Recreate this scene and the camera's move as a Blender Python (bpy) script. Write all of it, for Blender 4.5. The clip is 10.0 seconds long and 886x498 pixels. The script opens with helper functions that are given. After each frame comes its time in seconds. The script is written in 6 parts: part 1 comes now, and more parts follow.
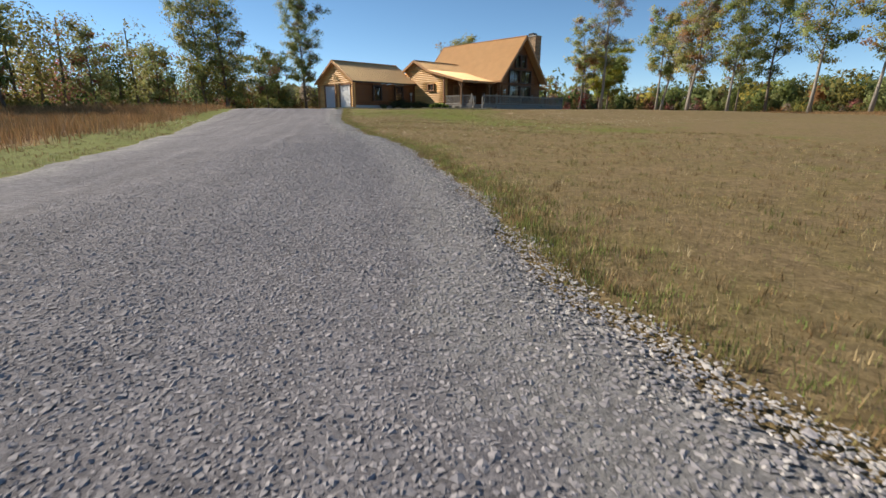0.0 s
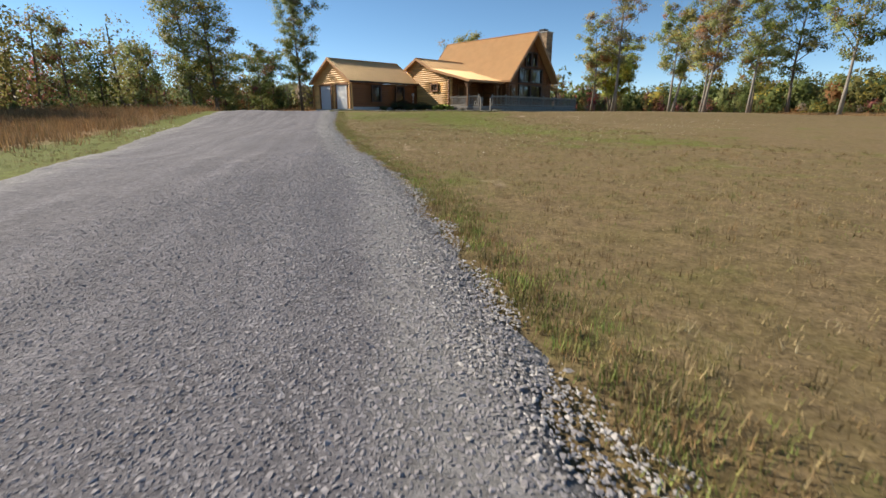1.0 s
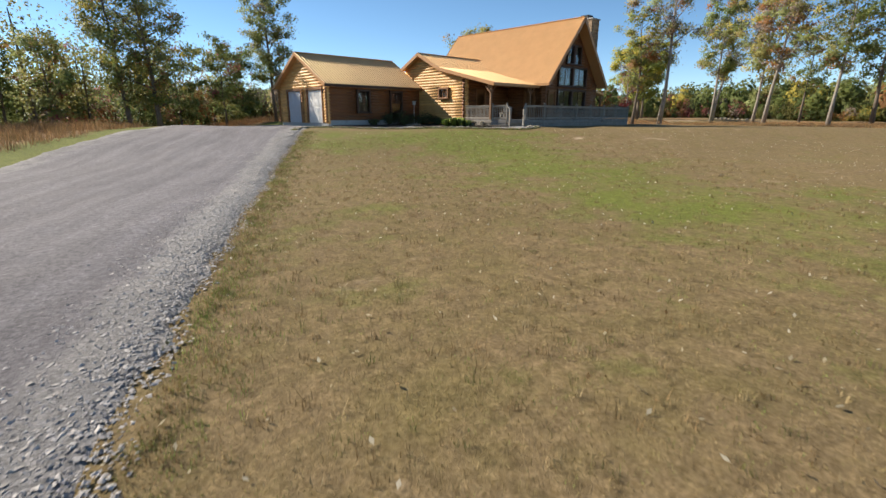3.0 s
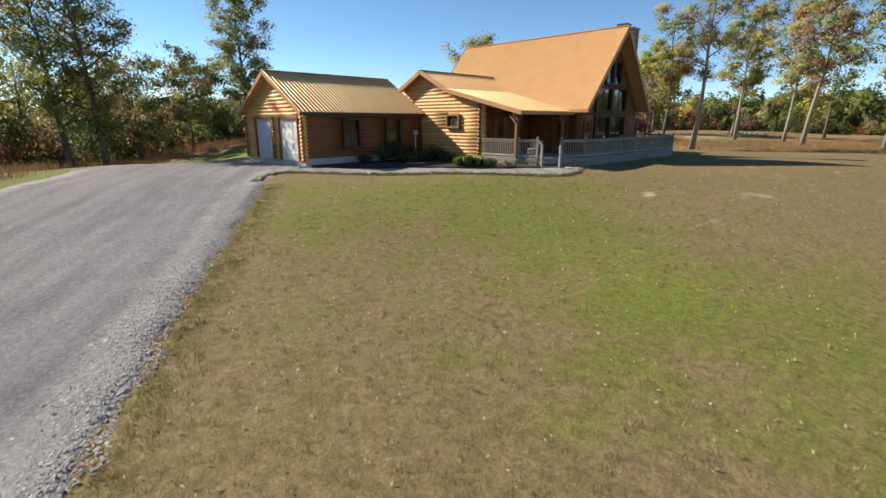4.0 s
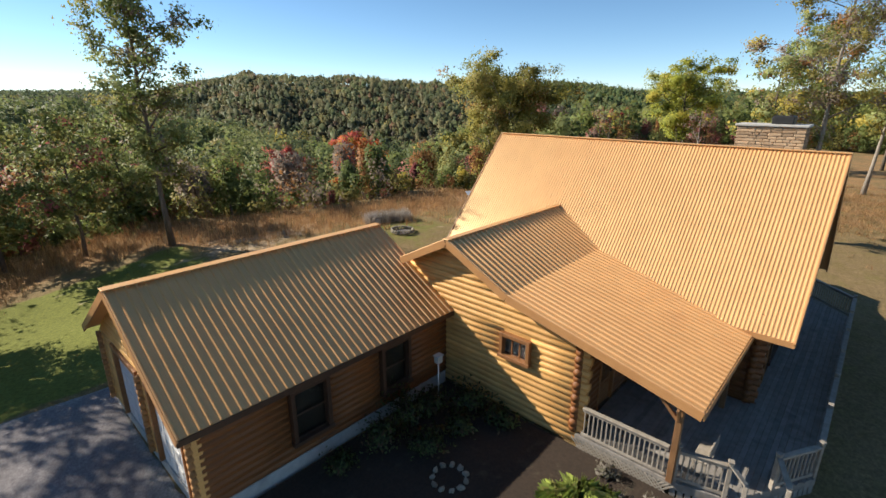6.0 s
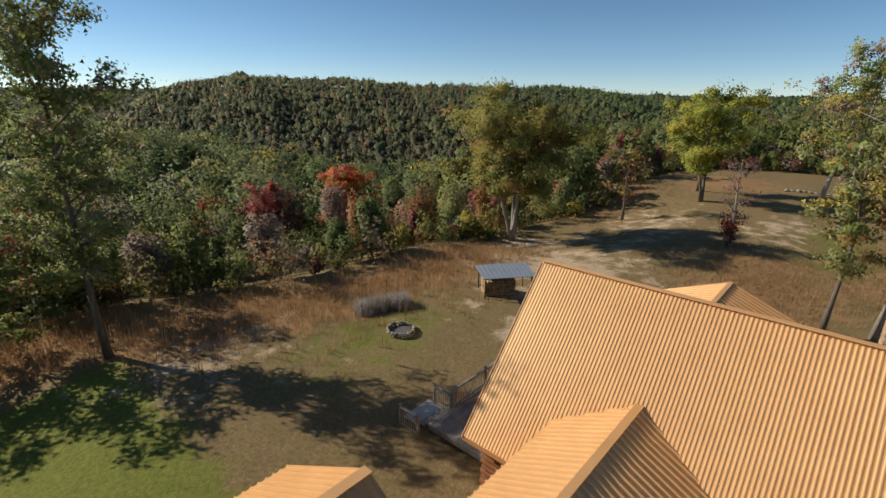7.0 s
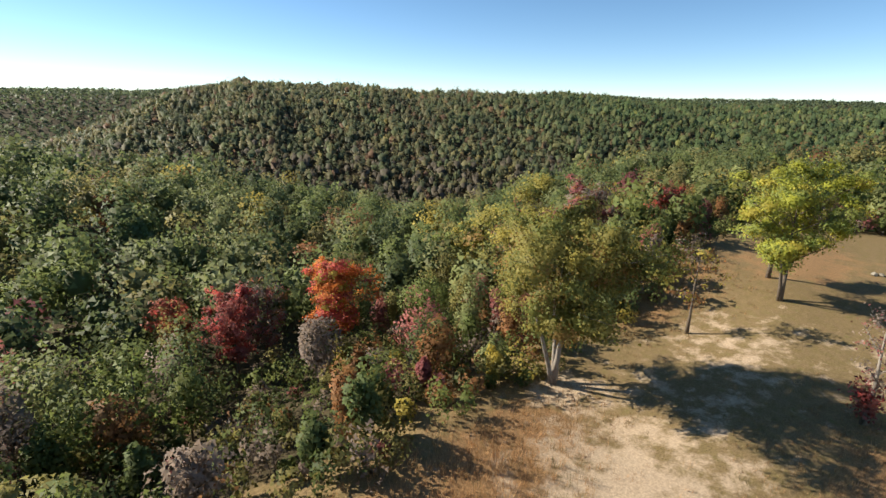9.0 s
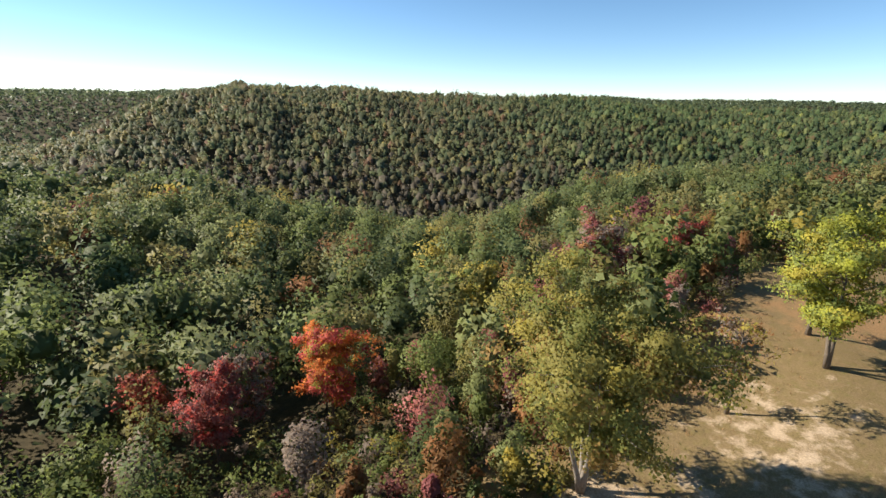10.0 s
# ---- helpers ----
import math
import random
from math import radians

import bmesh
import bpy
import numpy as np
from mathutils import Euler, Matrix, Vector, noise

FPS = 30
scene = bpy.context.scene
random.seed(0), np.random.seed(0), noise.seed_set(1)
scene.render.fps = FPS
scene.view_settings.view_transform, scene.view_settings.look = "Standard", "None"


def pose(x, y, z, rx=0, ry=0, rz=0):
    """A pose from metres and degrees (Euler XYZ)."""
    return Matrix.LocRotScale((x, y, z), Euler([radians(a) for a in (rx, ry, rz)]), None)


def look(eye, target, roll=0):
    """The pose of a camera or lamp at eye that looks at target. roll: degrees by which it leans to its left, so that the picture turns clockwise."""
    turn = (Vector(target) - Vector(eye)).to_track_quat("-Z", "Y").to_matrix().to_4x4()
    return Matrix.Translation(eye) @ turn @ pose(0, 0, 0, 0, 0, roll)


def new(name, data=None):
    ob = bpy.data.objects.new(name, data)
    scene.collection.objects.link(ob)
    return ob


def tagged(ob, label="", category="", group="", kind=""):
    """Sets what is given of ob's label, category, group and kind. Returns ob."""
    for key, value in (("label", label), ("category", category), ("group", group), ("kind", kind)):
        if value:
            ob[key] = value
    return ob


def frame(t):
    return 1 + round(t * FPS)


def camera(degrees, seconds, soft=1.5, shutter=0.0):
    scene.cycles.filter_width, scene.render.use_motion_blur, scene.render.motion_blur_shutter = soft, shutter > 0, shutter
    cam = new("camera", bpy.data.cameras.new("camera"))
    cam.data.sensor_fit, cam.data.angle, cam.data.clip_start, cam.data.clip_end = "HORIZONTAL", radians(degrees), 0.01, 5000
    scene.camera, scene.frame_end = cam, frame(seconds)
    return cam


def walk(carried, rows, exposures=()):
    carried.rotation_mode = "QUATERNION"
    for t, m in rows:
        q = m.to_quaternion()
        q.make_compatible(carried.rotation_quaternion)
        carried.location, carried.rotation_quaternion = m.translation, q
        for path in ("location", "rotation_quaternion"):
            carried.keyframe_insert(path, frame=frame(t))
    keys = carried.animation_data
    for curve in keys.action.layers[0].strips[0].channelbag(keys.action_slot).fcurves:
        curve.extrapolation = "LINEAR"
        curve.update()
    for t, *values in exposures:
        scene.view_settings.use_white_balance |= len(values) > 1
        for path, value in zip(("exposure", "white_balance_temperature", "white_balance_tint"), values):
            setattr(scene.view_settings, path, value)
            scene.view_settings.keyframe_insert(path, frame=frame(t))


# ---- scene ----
cam = camera(86.0, 10.0, shutter=0.07)
PATH = [
    (0, (-29.344, -43.891, -0.960), (-28.009, -42.501, -1.496), 0.0),
    (0.5, (-28.135, -42.444, -0.800), (-26.802, -41.053, -1.338), 0.0),
    (1, (-26.720, -40.720, -0.590), (-25.390, -39.327, -1.131), 0.0),
    (1.5, (-24.920, -38.600, -0.360), (-23.592, -37.206, -0.902), 0.0),
    (2, (-22.730, -36.150, -0.060), (-21.404, -34.756, -0.607), 0.0),
    (2.5, (-20.330, -33.170, 0.200), (-19.003, -31.778, -0.348), 0.0),
    (4, (-12.890, -23.270, 2.200), (-11.529, -21.900, 1.679), 0.0),
    (4.5, (-10.580, -19.950, 3.630), (-9.198, -18.609, 3.090), 0.0),
    (5, (-8.150, -16.650, 5.200), (-6.743, -15.343, 4.642), 0.0),
    (5.5, (-5.460, -13.340, 7.120), (-4.059, -12.034, 6.545), 0.0),
    (6, (-2.636, -9.867, 9.381), (-1.231, -8.579, 8.776), 0.1),
    (6.2, (-1.432, -8.548, 10.261), (-0.031, -7.264, 9.637), -0.1),
    (7.3, (4.334, -1.946, 14.383), (5.761, -0.678, 13.784), 0.9),
    (7.5, (5.426, -0.724, 15.281), (6.852, 0.54, 14.676), 0.8),
    (8, (8.063, 2.129, 17.272), (9.488, 3.395, 16.667), 0.8),
    (8.5, (10.853, 5.049, 19.171), (12.275, 6.318, 18.565), 0.8),
    (9, (13.685, 8.026, 20.972), (15.095, 9.308, 20.367), 1.0),
    (9.5, (16.13, 10.883, 23.033), (17.536, 12.17, 22.427), 1.0),
    (10, (18.592, 13.701, 25.166), (20.006, 14.979, 24.559), 1.0),
]
walk(cam, [(t, look(eye, target, roll)) for t, eye, target, roll in PATH],
     [(0, 0.62), (1.5, 0.74), (2.5, 0.86), (4, 0.88), (5.5, 0.84), (6.2, 0.77), (7.3, 0.03), (7.6, 0.13), (8, 0.46), (8.5, 0.7), (9.5, 0.92), (10, 0.93)])

# ---- light ----
SUN = Vector((-0.65, 1.38, 0.92)).normalized()
world = bpy.data.worlds.new("world")
scene.world = world
world.use_nodes = True
wn = world.node_tree.nodes
sky = wn.new("ShaderNodeTexSky")
sky.sky_type = "NISHITA"
sky.sun_disc = False
sky.sun_elevation = math.asin(SUN.z)
sky.sun_rotation = math.atan2(SUN.x, SUN.y)
sky.altitude = 300
sky.air_density, sky.dust_density, sky.ozone_density = 0.62, 0.0, 2.0
wn["Background"].inputs[1].default_value = 0.092
deepen = wn.new("ShaderNodeHueSaturation")
deepen.inputs["Hue"].default_value, deepen.inputs["Saturation"].default_value = 0.492, 1.08
world.node_tree.links.new(sky.outputs[0], deepen.inputs["Color"])
world.node_tree.links.new(deepen.outputs[0], wn["Background"].inputs[0])
sun = new("sun", bpy.data.lights.new("sun", "SUN"))
sun.data.energy, sun.data.angle, sun.data.color = 5.0, radians(0.5), (1.0, 0.9, 0.76)
sun.matrix_basis = look(SUN * 200, (0, 0, 0))

# ---- materials ----
def material(name, c1, c2, scale=4.0, rough=0.8, bump=0.0, bump_scale=40.0, c3=None, spots=0.55, big=0.5,
             metal=0.0, stretch=(1, 1, 1), island=0.0, per_object=0.0, spec=0.4, thin=0.0, tint="", flake=None):
    """Two colours mixed by fine noise, a third by broad stains, with bump; island and per_object vary the value of the pieces."""
    m = bpy.data.materials.new(name)
    m.use_nodes = True
    nt = m.node_tree
    n, l = nt.nodes, nt.links
    b = n["Principled BSDF"]
    tc, mp = n.new("ShaderNodeTexCoord"), n.new("ShaderNodeMapping")
    mp.inputs["Scale"].default_value = stretch
    l.new(tc.outputs["Object"], mp.inputs[0])

    def noise_tex(s, detail=6.0, rgh=0.6):
        t = n.new("ShaderNodeTexNoise")
        t.inputs["Scale"].default_value, t.inputs["Detail"].default_value, t.inputs["Roughness"].default_value = s, detail, rgh
        l.new(mp.outputs[0], t.inputs["Vector"])
        return t.outputs["Fac"]

    def contrast(sock, lo, hi):
        r = n.new("ShaderNodeMapRange")
        r.inputs["From Min"].default_value, r.inputs["From Max"].default_value = lo, hi
        l.new(sock, r.inputs["Value"])
        return r.outputs[0]

    def mix(fac, a, c, mode="MIX"):
        x = n.new("ShaderNodeMix")
        x.data_type, x.blend_type = "RGBA", mode
        for sock, v in ((x.inputs[0], fac), (x.inputs[6], a), (x.inputs[7], c)):
            if isinstance(v, bpy.types.NodeSocket):
                l.new(v, sock)
            else:
                sock.default_value = v if not isinstance(v, tuple) else (*v, 1) if len(v) == 3 else v
        return x.outputs[2]

    if tint:
        at = n.new("ShaderNodeAttribute")
        at.attribute_name = tint
        col = mix(contrast(noise_tex(scale), 0.35, 0.65), at.outputs["Color"], mix(0.35, at.outputs["Color"], c2))
    else:
        col = mix(contrast(noise_tex(scale), 0.35, 0.65), c1, c2)
    if c3:
        col = mix(contrast(noise_tex(big, 4.0), spots, spots + 0.15), col, c3)
    if island or per_object:
        if island:
            rnd = n.new("ShaderNodeNewGeometry").outputs["Random Per Island"]
            amp = island
        else:
            rnd = n.new("ShaderNodeObjectInfo").outputs["Random"]
            amp = per_object
        r = n.new("ShaderNodeMapRange")
        r.inputs["To Min"].default_value, r.inputs["To Max"].default_value = 1 - amp, 1 + amp
        l.new(rnd, r.inputs["Value"])
        hs = n.new("ShaderNodeHueSaturation")
        l.new(r.outputs[0], hs.inputs["Value"])
        l.new(col, hs.inputs["Color"])
        col = hs.outputs[0]
    l.new(col, b.inputs["Base Color"])
    b.inputs["Roughness"].default_value, b.inputs["Metallic"].default_value = rough, metal
    b.inputs["Specular IOR Level"].default_value = spec
    if bump:
        bp = n.new("ShaderNodeBump")
        bp.inputs["Strength"].default_value, bp.inputs["Distance"].default_value = bump, 0.02
        l.new(noise_tex(bump_scale, 4.0), bp.inputs["Height"])
        l.new(bp.outputs[0], b.inputs["Normal"])
    if thin:
        tr, ms = n.new("ShaderNodeBsdfTranslucent"), n.new("ShaderNodeMixShader")
        l.new(col, tr.inputs[0])
        ms.inputs[0].default_value = thin
        l.new(b.outputs[0], ms.inputs[1])
        l.new(tr.outputs[0], ms.inputs[2])
        l.new(ms.outputs[0], n["Material Output"].inputs[0])
    if flake:
        # metallic paint: bright flakes over the coloured ground coat
        fl, ms = n.new("ShaderNodeBsdfPrincipled"), n.new("ShaderNodeMixShader")
        fl.inputs["Base Color"].default_value = (*flake[1], 1)
        fl.inputs["Metallic"].default_value, fl.inputs["Roughness"].default_value = 1.0, flake[2]
        ms.inputs[0].default_value = flake[0]
        l.new(b.outputs[0], ms.inputs[1])
        l.new(fl.outputs[0], ms.inputs[2])
        l.new(ms.outputs[0], n["Material Output"].inputs[0])
    return m


LOG = material("golden_log", (0.69, 0.40, 0.14), (0.57, 0.30, 0.092), 3.0, 0.5, 0.35, 26, (0.45, 0.225, 0.07), 0.58, 0.9, stretch=(0.6, 0.6, 7), per_object=0.16, spec=0.35)
LOG_END = material("log_end_grain", (0.36, 0.19, 0.07), (0.26, 0.12, 0.04), 9, 0.7, 0.3, 40, per_object=0.2)
# log siding for the shaded walls: part of their shade is in this colour
SIDING = material("shade_darkened_log_siding", (0.21, 0.08, 0.022), (0.15, 0.054, 0.016), 3.0, 0.55, 0.3, 26, (0.09, 0.032, 0.01), 0.58, 0.8, stretch=(0.6, 0.6, 7), per_object=0.12)
TRIM = material("brown_stained_trim", (0.27, 0.125, 0.045), (0.2, 0.085, 0.03), 5, 0.55, 0.2, 30, stretch=(1, 1, 3), per_object=0.08)
DARK_TRIM = material("dark_brown_trim", (0.07, 0.035, 0.02), (0.05, 0.025, 0.014), 5, 0.5, 0.1, 30)
FASCIA = material("tan_metal_trim", (0.45, 0.235, 0.095), (0.40, 0.20, 0.08), 3, 0.4, 0.05, 10, spec=0.5)
ROOF = material("copper_coloured_metal_roofing", (0.64, 0.35, 0.143), (0.585, 0.31, 0.124), 1.2, 0.6, 0.06, 5, (0.53, 0.265, 0.107), 0.6, 0.25, spec=0.08, flake=(0.17, (1.0, 0.8, 0.47), 0.36))
DOOR_WHITE = material("white_painted_steel", (0.72, 0.71, 0.68), (0.66, 0.65, 0.62), 3, 0.45, 0.05, 8, (0.6, 0.58, 0.53), 0.62, 1.2)
DOOR_GREY = material("pale_grey_painted_steel", (0.60, 0.60, 0.62), (0.54, 0.54, 0.56), 3, 0.45, 0.05, 8)
CONCRETE = material("pale_concrete", (0.46, 0.45, 0.42), (0.38, 0.37, 0.345), 6, 0.85, 0.4, 50, (0.3, 0.29, 0.27), 0.58, 1.1)
DECK = material("weathered_grey_decking", (0.27, 0.25, 0.225), (0.2, 0.183, 0.16), 5, 0.8, 0.4, 30, (0.15, 0.135, 0.115), 0.58, 1.2, stretch=(1, 1, 1), per_object=0.14)
RAIL = material("weathered_grey_lumber", (0.33, 0.295, 0.245), (0.235, 0.205, 0.168), 5, 0.8, 0.35, 30, (0.17, 0.145, 0.115), 0.6, 1.2, per_object=0.12)
POST = material("brown_stained_post", (0.22, 0.115, 0.05), (0.16, 0.08, 0.034), 5, 0.6, 0.3, 30, stretch=(4, 4, 0.6), per_object=0.1)
STONE = material("tan_chimney_stone", (0.44, 0.31, 0.19), (0.31, 0.21, 0.13), 8, 0.85, 0.5, 40, per_object=0.3)
MORTAR = material("grey_mortar", (0.3, 0.28, 0.25), (0.25, 0.23, 0.2), 10, 0.9, 0.4, 60)
FIELDSTONE = material("pale_fieldstone", (0.33, 0.29, 0.225), (0.2, 0.18, 0.135), 7, 0.85, 0.6, 40, (0.2, 0.19, 0.14), 0.56, 3, per_object=0.28)
BLACK = material("black_metal", (0.02, 0.02, 0.02), (0.03, 0.028, 0.026), 6, 0.45, 0.1, 30)
BARK = material("grey_brown_bark", (0.17, 0.135, 0.10), (0.10, 0.078, 0.058), 4, 0.9, 0.8, 16, (0.24, 0.21, 0.175), 0.55, 1.5, stretch=(4, 4, 0.8))
BARK_PALE = material("pale_grey_bark", (0.34, 0.30, 0.25), (0.22, 0.19, 0.155), 4, 0.9, 0.8, 16, (0.14, 0.12, 0.1), 0.55, 1.5, stretch=(4, 4, 0.8))
LEAVES = material("autumn_leaves", (0.1, 0.1, 0.03), (0.13, 0.115, 0.035), 0.6, 0.6, island=0.14, thin=0.48, tint="tint", spec=0.2)
GRAVEL_STONE = material("grey_gravel_stone", (0.30, 0.28, 0.279), (0.225, 0.209, 0.213), 14, 0.9, 0.3, 60, island=0.2)
EDGE_STONE = material("pale_gravel_stone", (0.43, 0.40, 0.368), (0.32, 0.295, 0.272), 14, 0.9, 0.3, 60, island=0.35)
BLADES = material("dry_grass_blades", (0.2, 0.15, 0.07), (0.2, 0.16, 0.07), 0.5, 0.75, island=0.35, thin=0.25, tint="tint", spec=0.2)
BLUE_ROOF = material("galvanised_sheet_roof", (0.42, 0.47, 0.55), (0.37, 0.42, 0.5), 2, 0.35, 0.05, 8, (0.32, 0.35, 0.4), 0.6, 1.0, metal=0.5)
FIREWOOD = material("split_firewood", (0.40, 0.27, 0.14), (0.24, 0.15, 0.08), 7, 0.85, 0.5, 30, per_object=0.3)
PLAIN_WOOD = material("rough_sawn_lumber", (0.24, 0.17, 0.1), (0.17, 0.12, 0.07), 5, 0.8, 0.4, 30, stretch=(3, 3, 0.6))
SLATE = material("blue_grey_tarpaulin", (0.17, 0.19, 0.24), (0.13, 0.145, 0.19), 3, 0.45, 0.3, 10, (0.2, 0.22, 0.26), 0.58, 1.5)
ASH = material("ash_and_charcoal", (0.16, 0.14, 0.13), (0.06, 0.055, 0.05), 8, 0.95, 0.6, 40)
# near-black colour in place of the darkness of unlit rooms
ROOM_DARK = material("unlit_room_dark", (0.05, 0.03, 0.016), (0.035, 0.022, 0.012), 2, 0.7)
MULCH = material("dark_mulch", (0.045, 0.03, 0.02), (0.028, 0.02, 0.014), 14, 0.95, 0.7, 50, (0.07, 0.055, 0.035), 0.6, 2)


def glass_material():
    m = bpy.data.materials.new("window_glass")
    m.use_nodes = True
    b = m.node_tree.nodes["Principled BSDF"]
    b.inputs["Base Color"].default_value = (0.75, 0.8, 0.82, 1)
    b.inputs["Roughness"].default_value = 0.02
    b.inputs["Transmission Weight"].default_value = 1.0
    b.inputs["IOR"].default_value = 1.45
    return m


GLASS = glass_material()


def ground_material(name, road=False):
    """Soil and grass: four colours by the weights laid on the sheet's vertices, broken up by noise."""
    m = bpy.data.materials.new(name)
    m.use_nodes = True
    n, l = m.node_tree.nodes, m.node_tree.links
    b = n["Principled BSDF"]
    tc = n.new("ShaderNodeTexCoord")

    def tex(s, detail=8.0, rgh=0.65):
        t = n.new("ShaderNodeTexNoise")
        t.inputs["Scale"].default_value, t.inputs["Detail"].default_value, t.inputs["Roughness"].default_value = s, detail, rgh
        l.new(tc.outputs["Object"], t.inputs["Vector"])
        return t.outputs["Fac"]

    def ramp(sock, lo, hi, a=0.0, c=1.0):
        r = n.new("ShaderNodeMapRange")
        for k, v in zip(("From Min", "From Max", "To Min", "To Max"), (lo, hi, a, c)):
            r.inputs[k].default_value = v
        l.new(sock, r.inputs["Value"])
        return r.outputs[0]

    def mix(fac, a, c):
        x = n.new("ShaderNodeMix")
        x.data_type = "RGBA"
        l.new(fac, x.inputs[0])
        for sock, v in ((x.inputs[6], a), (x.inputs[7], c)):
            if isinstance(v, tuple):
                sock.default_value = (*v, 1)
            else:
                l.new(v, sock)
        return x.outputs[2]

    def weight(attr, noise_sock, soft=0.5, lo=0.35, hi=0.65):
        a = n.new("ShaderNodeAttribute")
        a.attribute_name = attr
        s = n.new("ShaderNodeMath")
        s.operation = "ADD"
        l.new(a.outputs["Fac"], s.inputs[0])
        l.new(ramp(noise_sock, 0.25, 0.75, -soft, soft), s.inputs[1])
        return ramp(s.outputs[0], lo, hi)

    if road:
        cells = n.new("ShaderNodeTexVoronoi")
        cells.inputs["Scale"].default_value = 50
        l.new(tc.outputs["Object"], cells.inputs["Vector"])
        grey = n.new("ShaderNodeSeparateColor")
        l.new(cells.outputs["Color"], grey.inputs[0])
        col = mix(ramp(grey.outputs[0], 0.0, 1.0), (0.222, 0.208, 0.212), (0.132, 0.123, 0.127))
        col = mix(ramp(tex(0.5, 5), 0.42, 0.68), col, mix(ramp(grey.outputs[1], 0.0, 1.0), (0.152, 0.142, 0.147), (0.245, 0.23, 0.233)))
        col = mix(weight("edge", tex(1.5), 0.35), col, mix(ramp(tex(25, 3), 0.35, 0.65), (0.30, 0.285, 0.275), (0.2, 0.19, 0.177)))
    else:
        fine, mid = tex(22, 8, 0.75), tex(1.1, 8)
        col = mix(ramp(fine, 0.35, 0.65), (0.146, 0.1, 0.044), (0.295, 0.213, 0.112))
        col = mix(ramp(mid, 0.42, 0.66), col, mix(ramp(fine, 0.35, 0.65), (0.13, 0.096, 0.035), (0.248, 0.19, 0.084)))
        col = mix(weight("green", tex(0.8, 9, 0.72), 0.6, 0.22, 0.8), col, mix(ramp(fine, 0.3, 0.7), (0.098, 0.112, 0.02), (0.212, 0.228, 0.05)))
        col = mix(weight("sedge", tex(0.35), 0.4), col, mix(ramp(fine, 0.3, 0.7), (0.22, 0.128, 0.055), (0.38, 0.235, 0.115)))
        col = mix(weight("sand", tex(0.45), 0.55), col, mix(ramp(fine, 0.3, 0.7), (0.40, 0.295, 0.185), (0.55, 0.43, 0.30)))
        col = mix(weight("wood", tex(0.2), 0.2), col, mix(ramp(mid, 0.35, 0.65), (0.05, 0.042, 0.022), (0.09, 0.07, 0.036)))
    if road:
        speck = n.new("ShaderNodeHueSaturation")
        l.new(ramp(tex(11, 9, 0.85), 0.36, 0.64, 0.62, 1.42), speck.inputs["Value"])
        l.new(col, speck.inputs["Color"])
        rut = n.new("ShaderNodeHueSaturation")
        turned = n.new("ShaderNodeMapping")
        turned.vector_type = "TEXTURE"
        turned.inputs["Rotation"].default_value = (0, 0, radians(58))
        turned.inputs["Scale"].default_value = (14, 0.8, 1)
        l.new(tc.outputs["Object"], turned.inputs[0])
        streak = n.new("ShaderNodeTexNoise")
        streak.inputs["Scale"].default_value, streak.inputs["Detail"].default_value = 1.6, 6.0
        l.new(turned.outputs[0], streak.inputs["Vector"])
        l.new(ramp(streak.outputs["Fac"], 0.35, 0.65, 0.86, 1.14), rut.inputs["Value"])
        l.new(speck.outputs[0], rut.inputs["Color"])
        col = rut.outputs[0]
    if not road:
        tuft = n.new("ShaderNodeHueSaturation")
        l.new(ramp(tex(6.5, 5, 0.75), 0.36, 0.64, 0.68, 1.18), tuft.inputs["Value"])
        l.new(col, tuft.inputs["Color"])
        col = tuft.outputs[0]
    l.new(col, b.inputs["Base Color"])
    b.inputs["Roughness"].default_value = 0.95
    b.inputs["Specular IOR Level"].default_value = 0.15
    bp = n.new("ShaderNodeBump")
    bp.inputs["Strength"].default_value, bp.inputs["Distance"].default_value = (0.8, 0.016) if road else (0.55, 0.04)
    if road:
        l.new(tex(55, 6, 0.8), bp.inputs["Height"])
    else:
        l.new(tex(30, 8, 0.8), bp.inputs["Height"])
    l.new(bp.outputs[0], b.inputs["Normal"])
    return m


GROUND = ground_material("dry_autumn_lawn")
ROAD = ground_material("grey_gravel", True)


# ---- the lie of the land ----
def smooth(a, b, v):
    t = np.clip((np.asarray(v, float) - a) / (b - a), 0, 1)
    return t * t * (3 - 2 * t)


def waves(x, y, size, seed):
    """Soft random hills about -1 to 1, from a few sines."""
    r = np.random.RandomState(seed)
    out = 0
    for _ in range(7):
        a, ph, k = r.uniform(0, 6.28), r.uniform(0, 6.28), r.uniform(0.6, 1.9) / size * 6.28
        out = out + np.sin((x * np.cos(a) + y * np.sin(a)) * k + ph)
    return out / 3.2


# the edge of the woods, from west to east: the yard lies to its right
WOOD = np.array([(-400, -190), (-90, -42), (-50, -4), (-32, 9), (-18, 20), (-9, 28), (1, 33.5), (9, 31.2), (14, 28.8), (20.6, 26.8), (26, 26),
                 (32.5, 26.2), (38, 26.6), (44, 26.8), (52.6, 26), (64, 25), (87, 26), (110, 24), (122, 8), (118, -25), (105, -60), (80, -100), (20, -180), (-100, -300)], float)


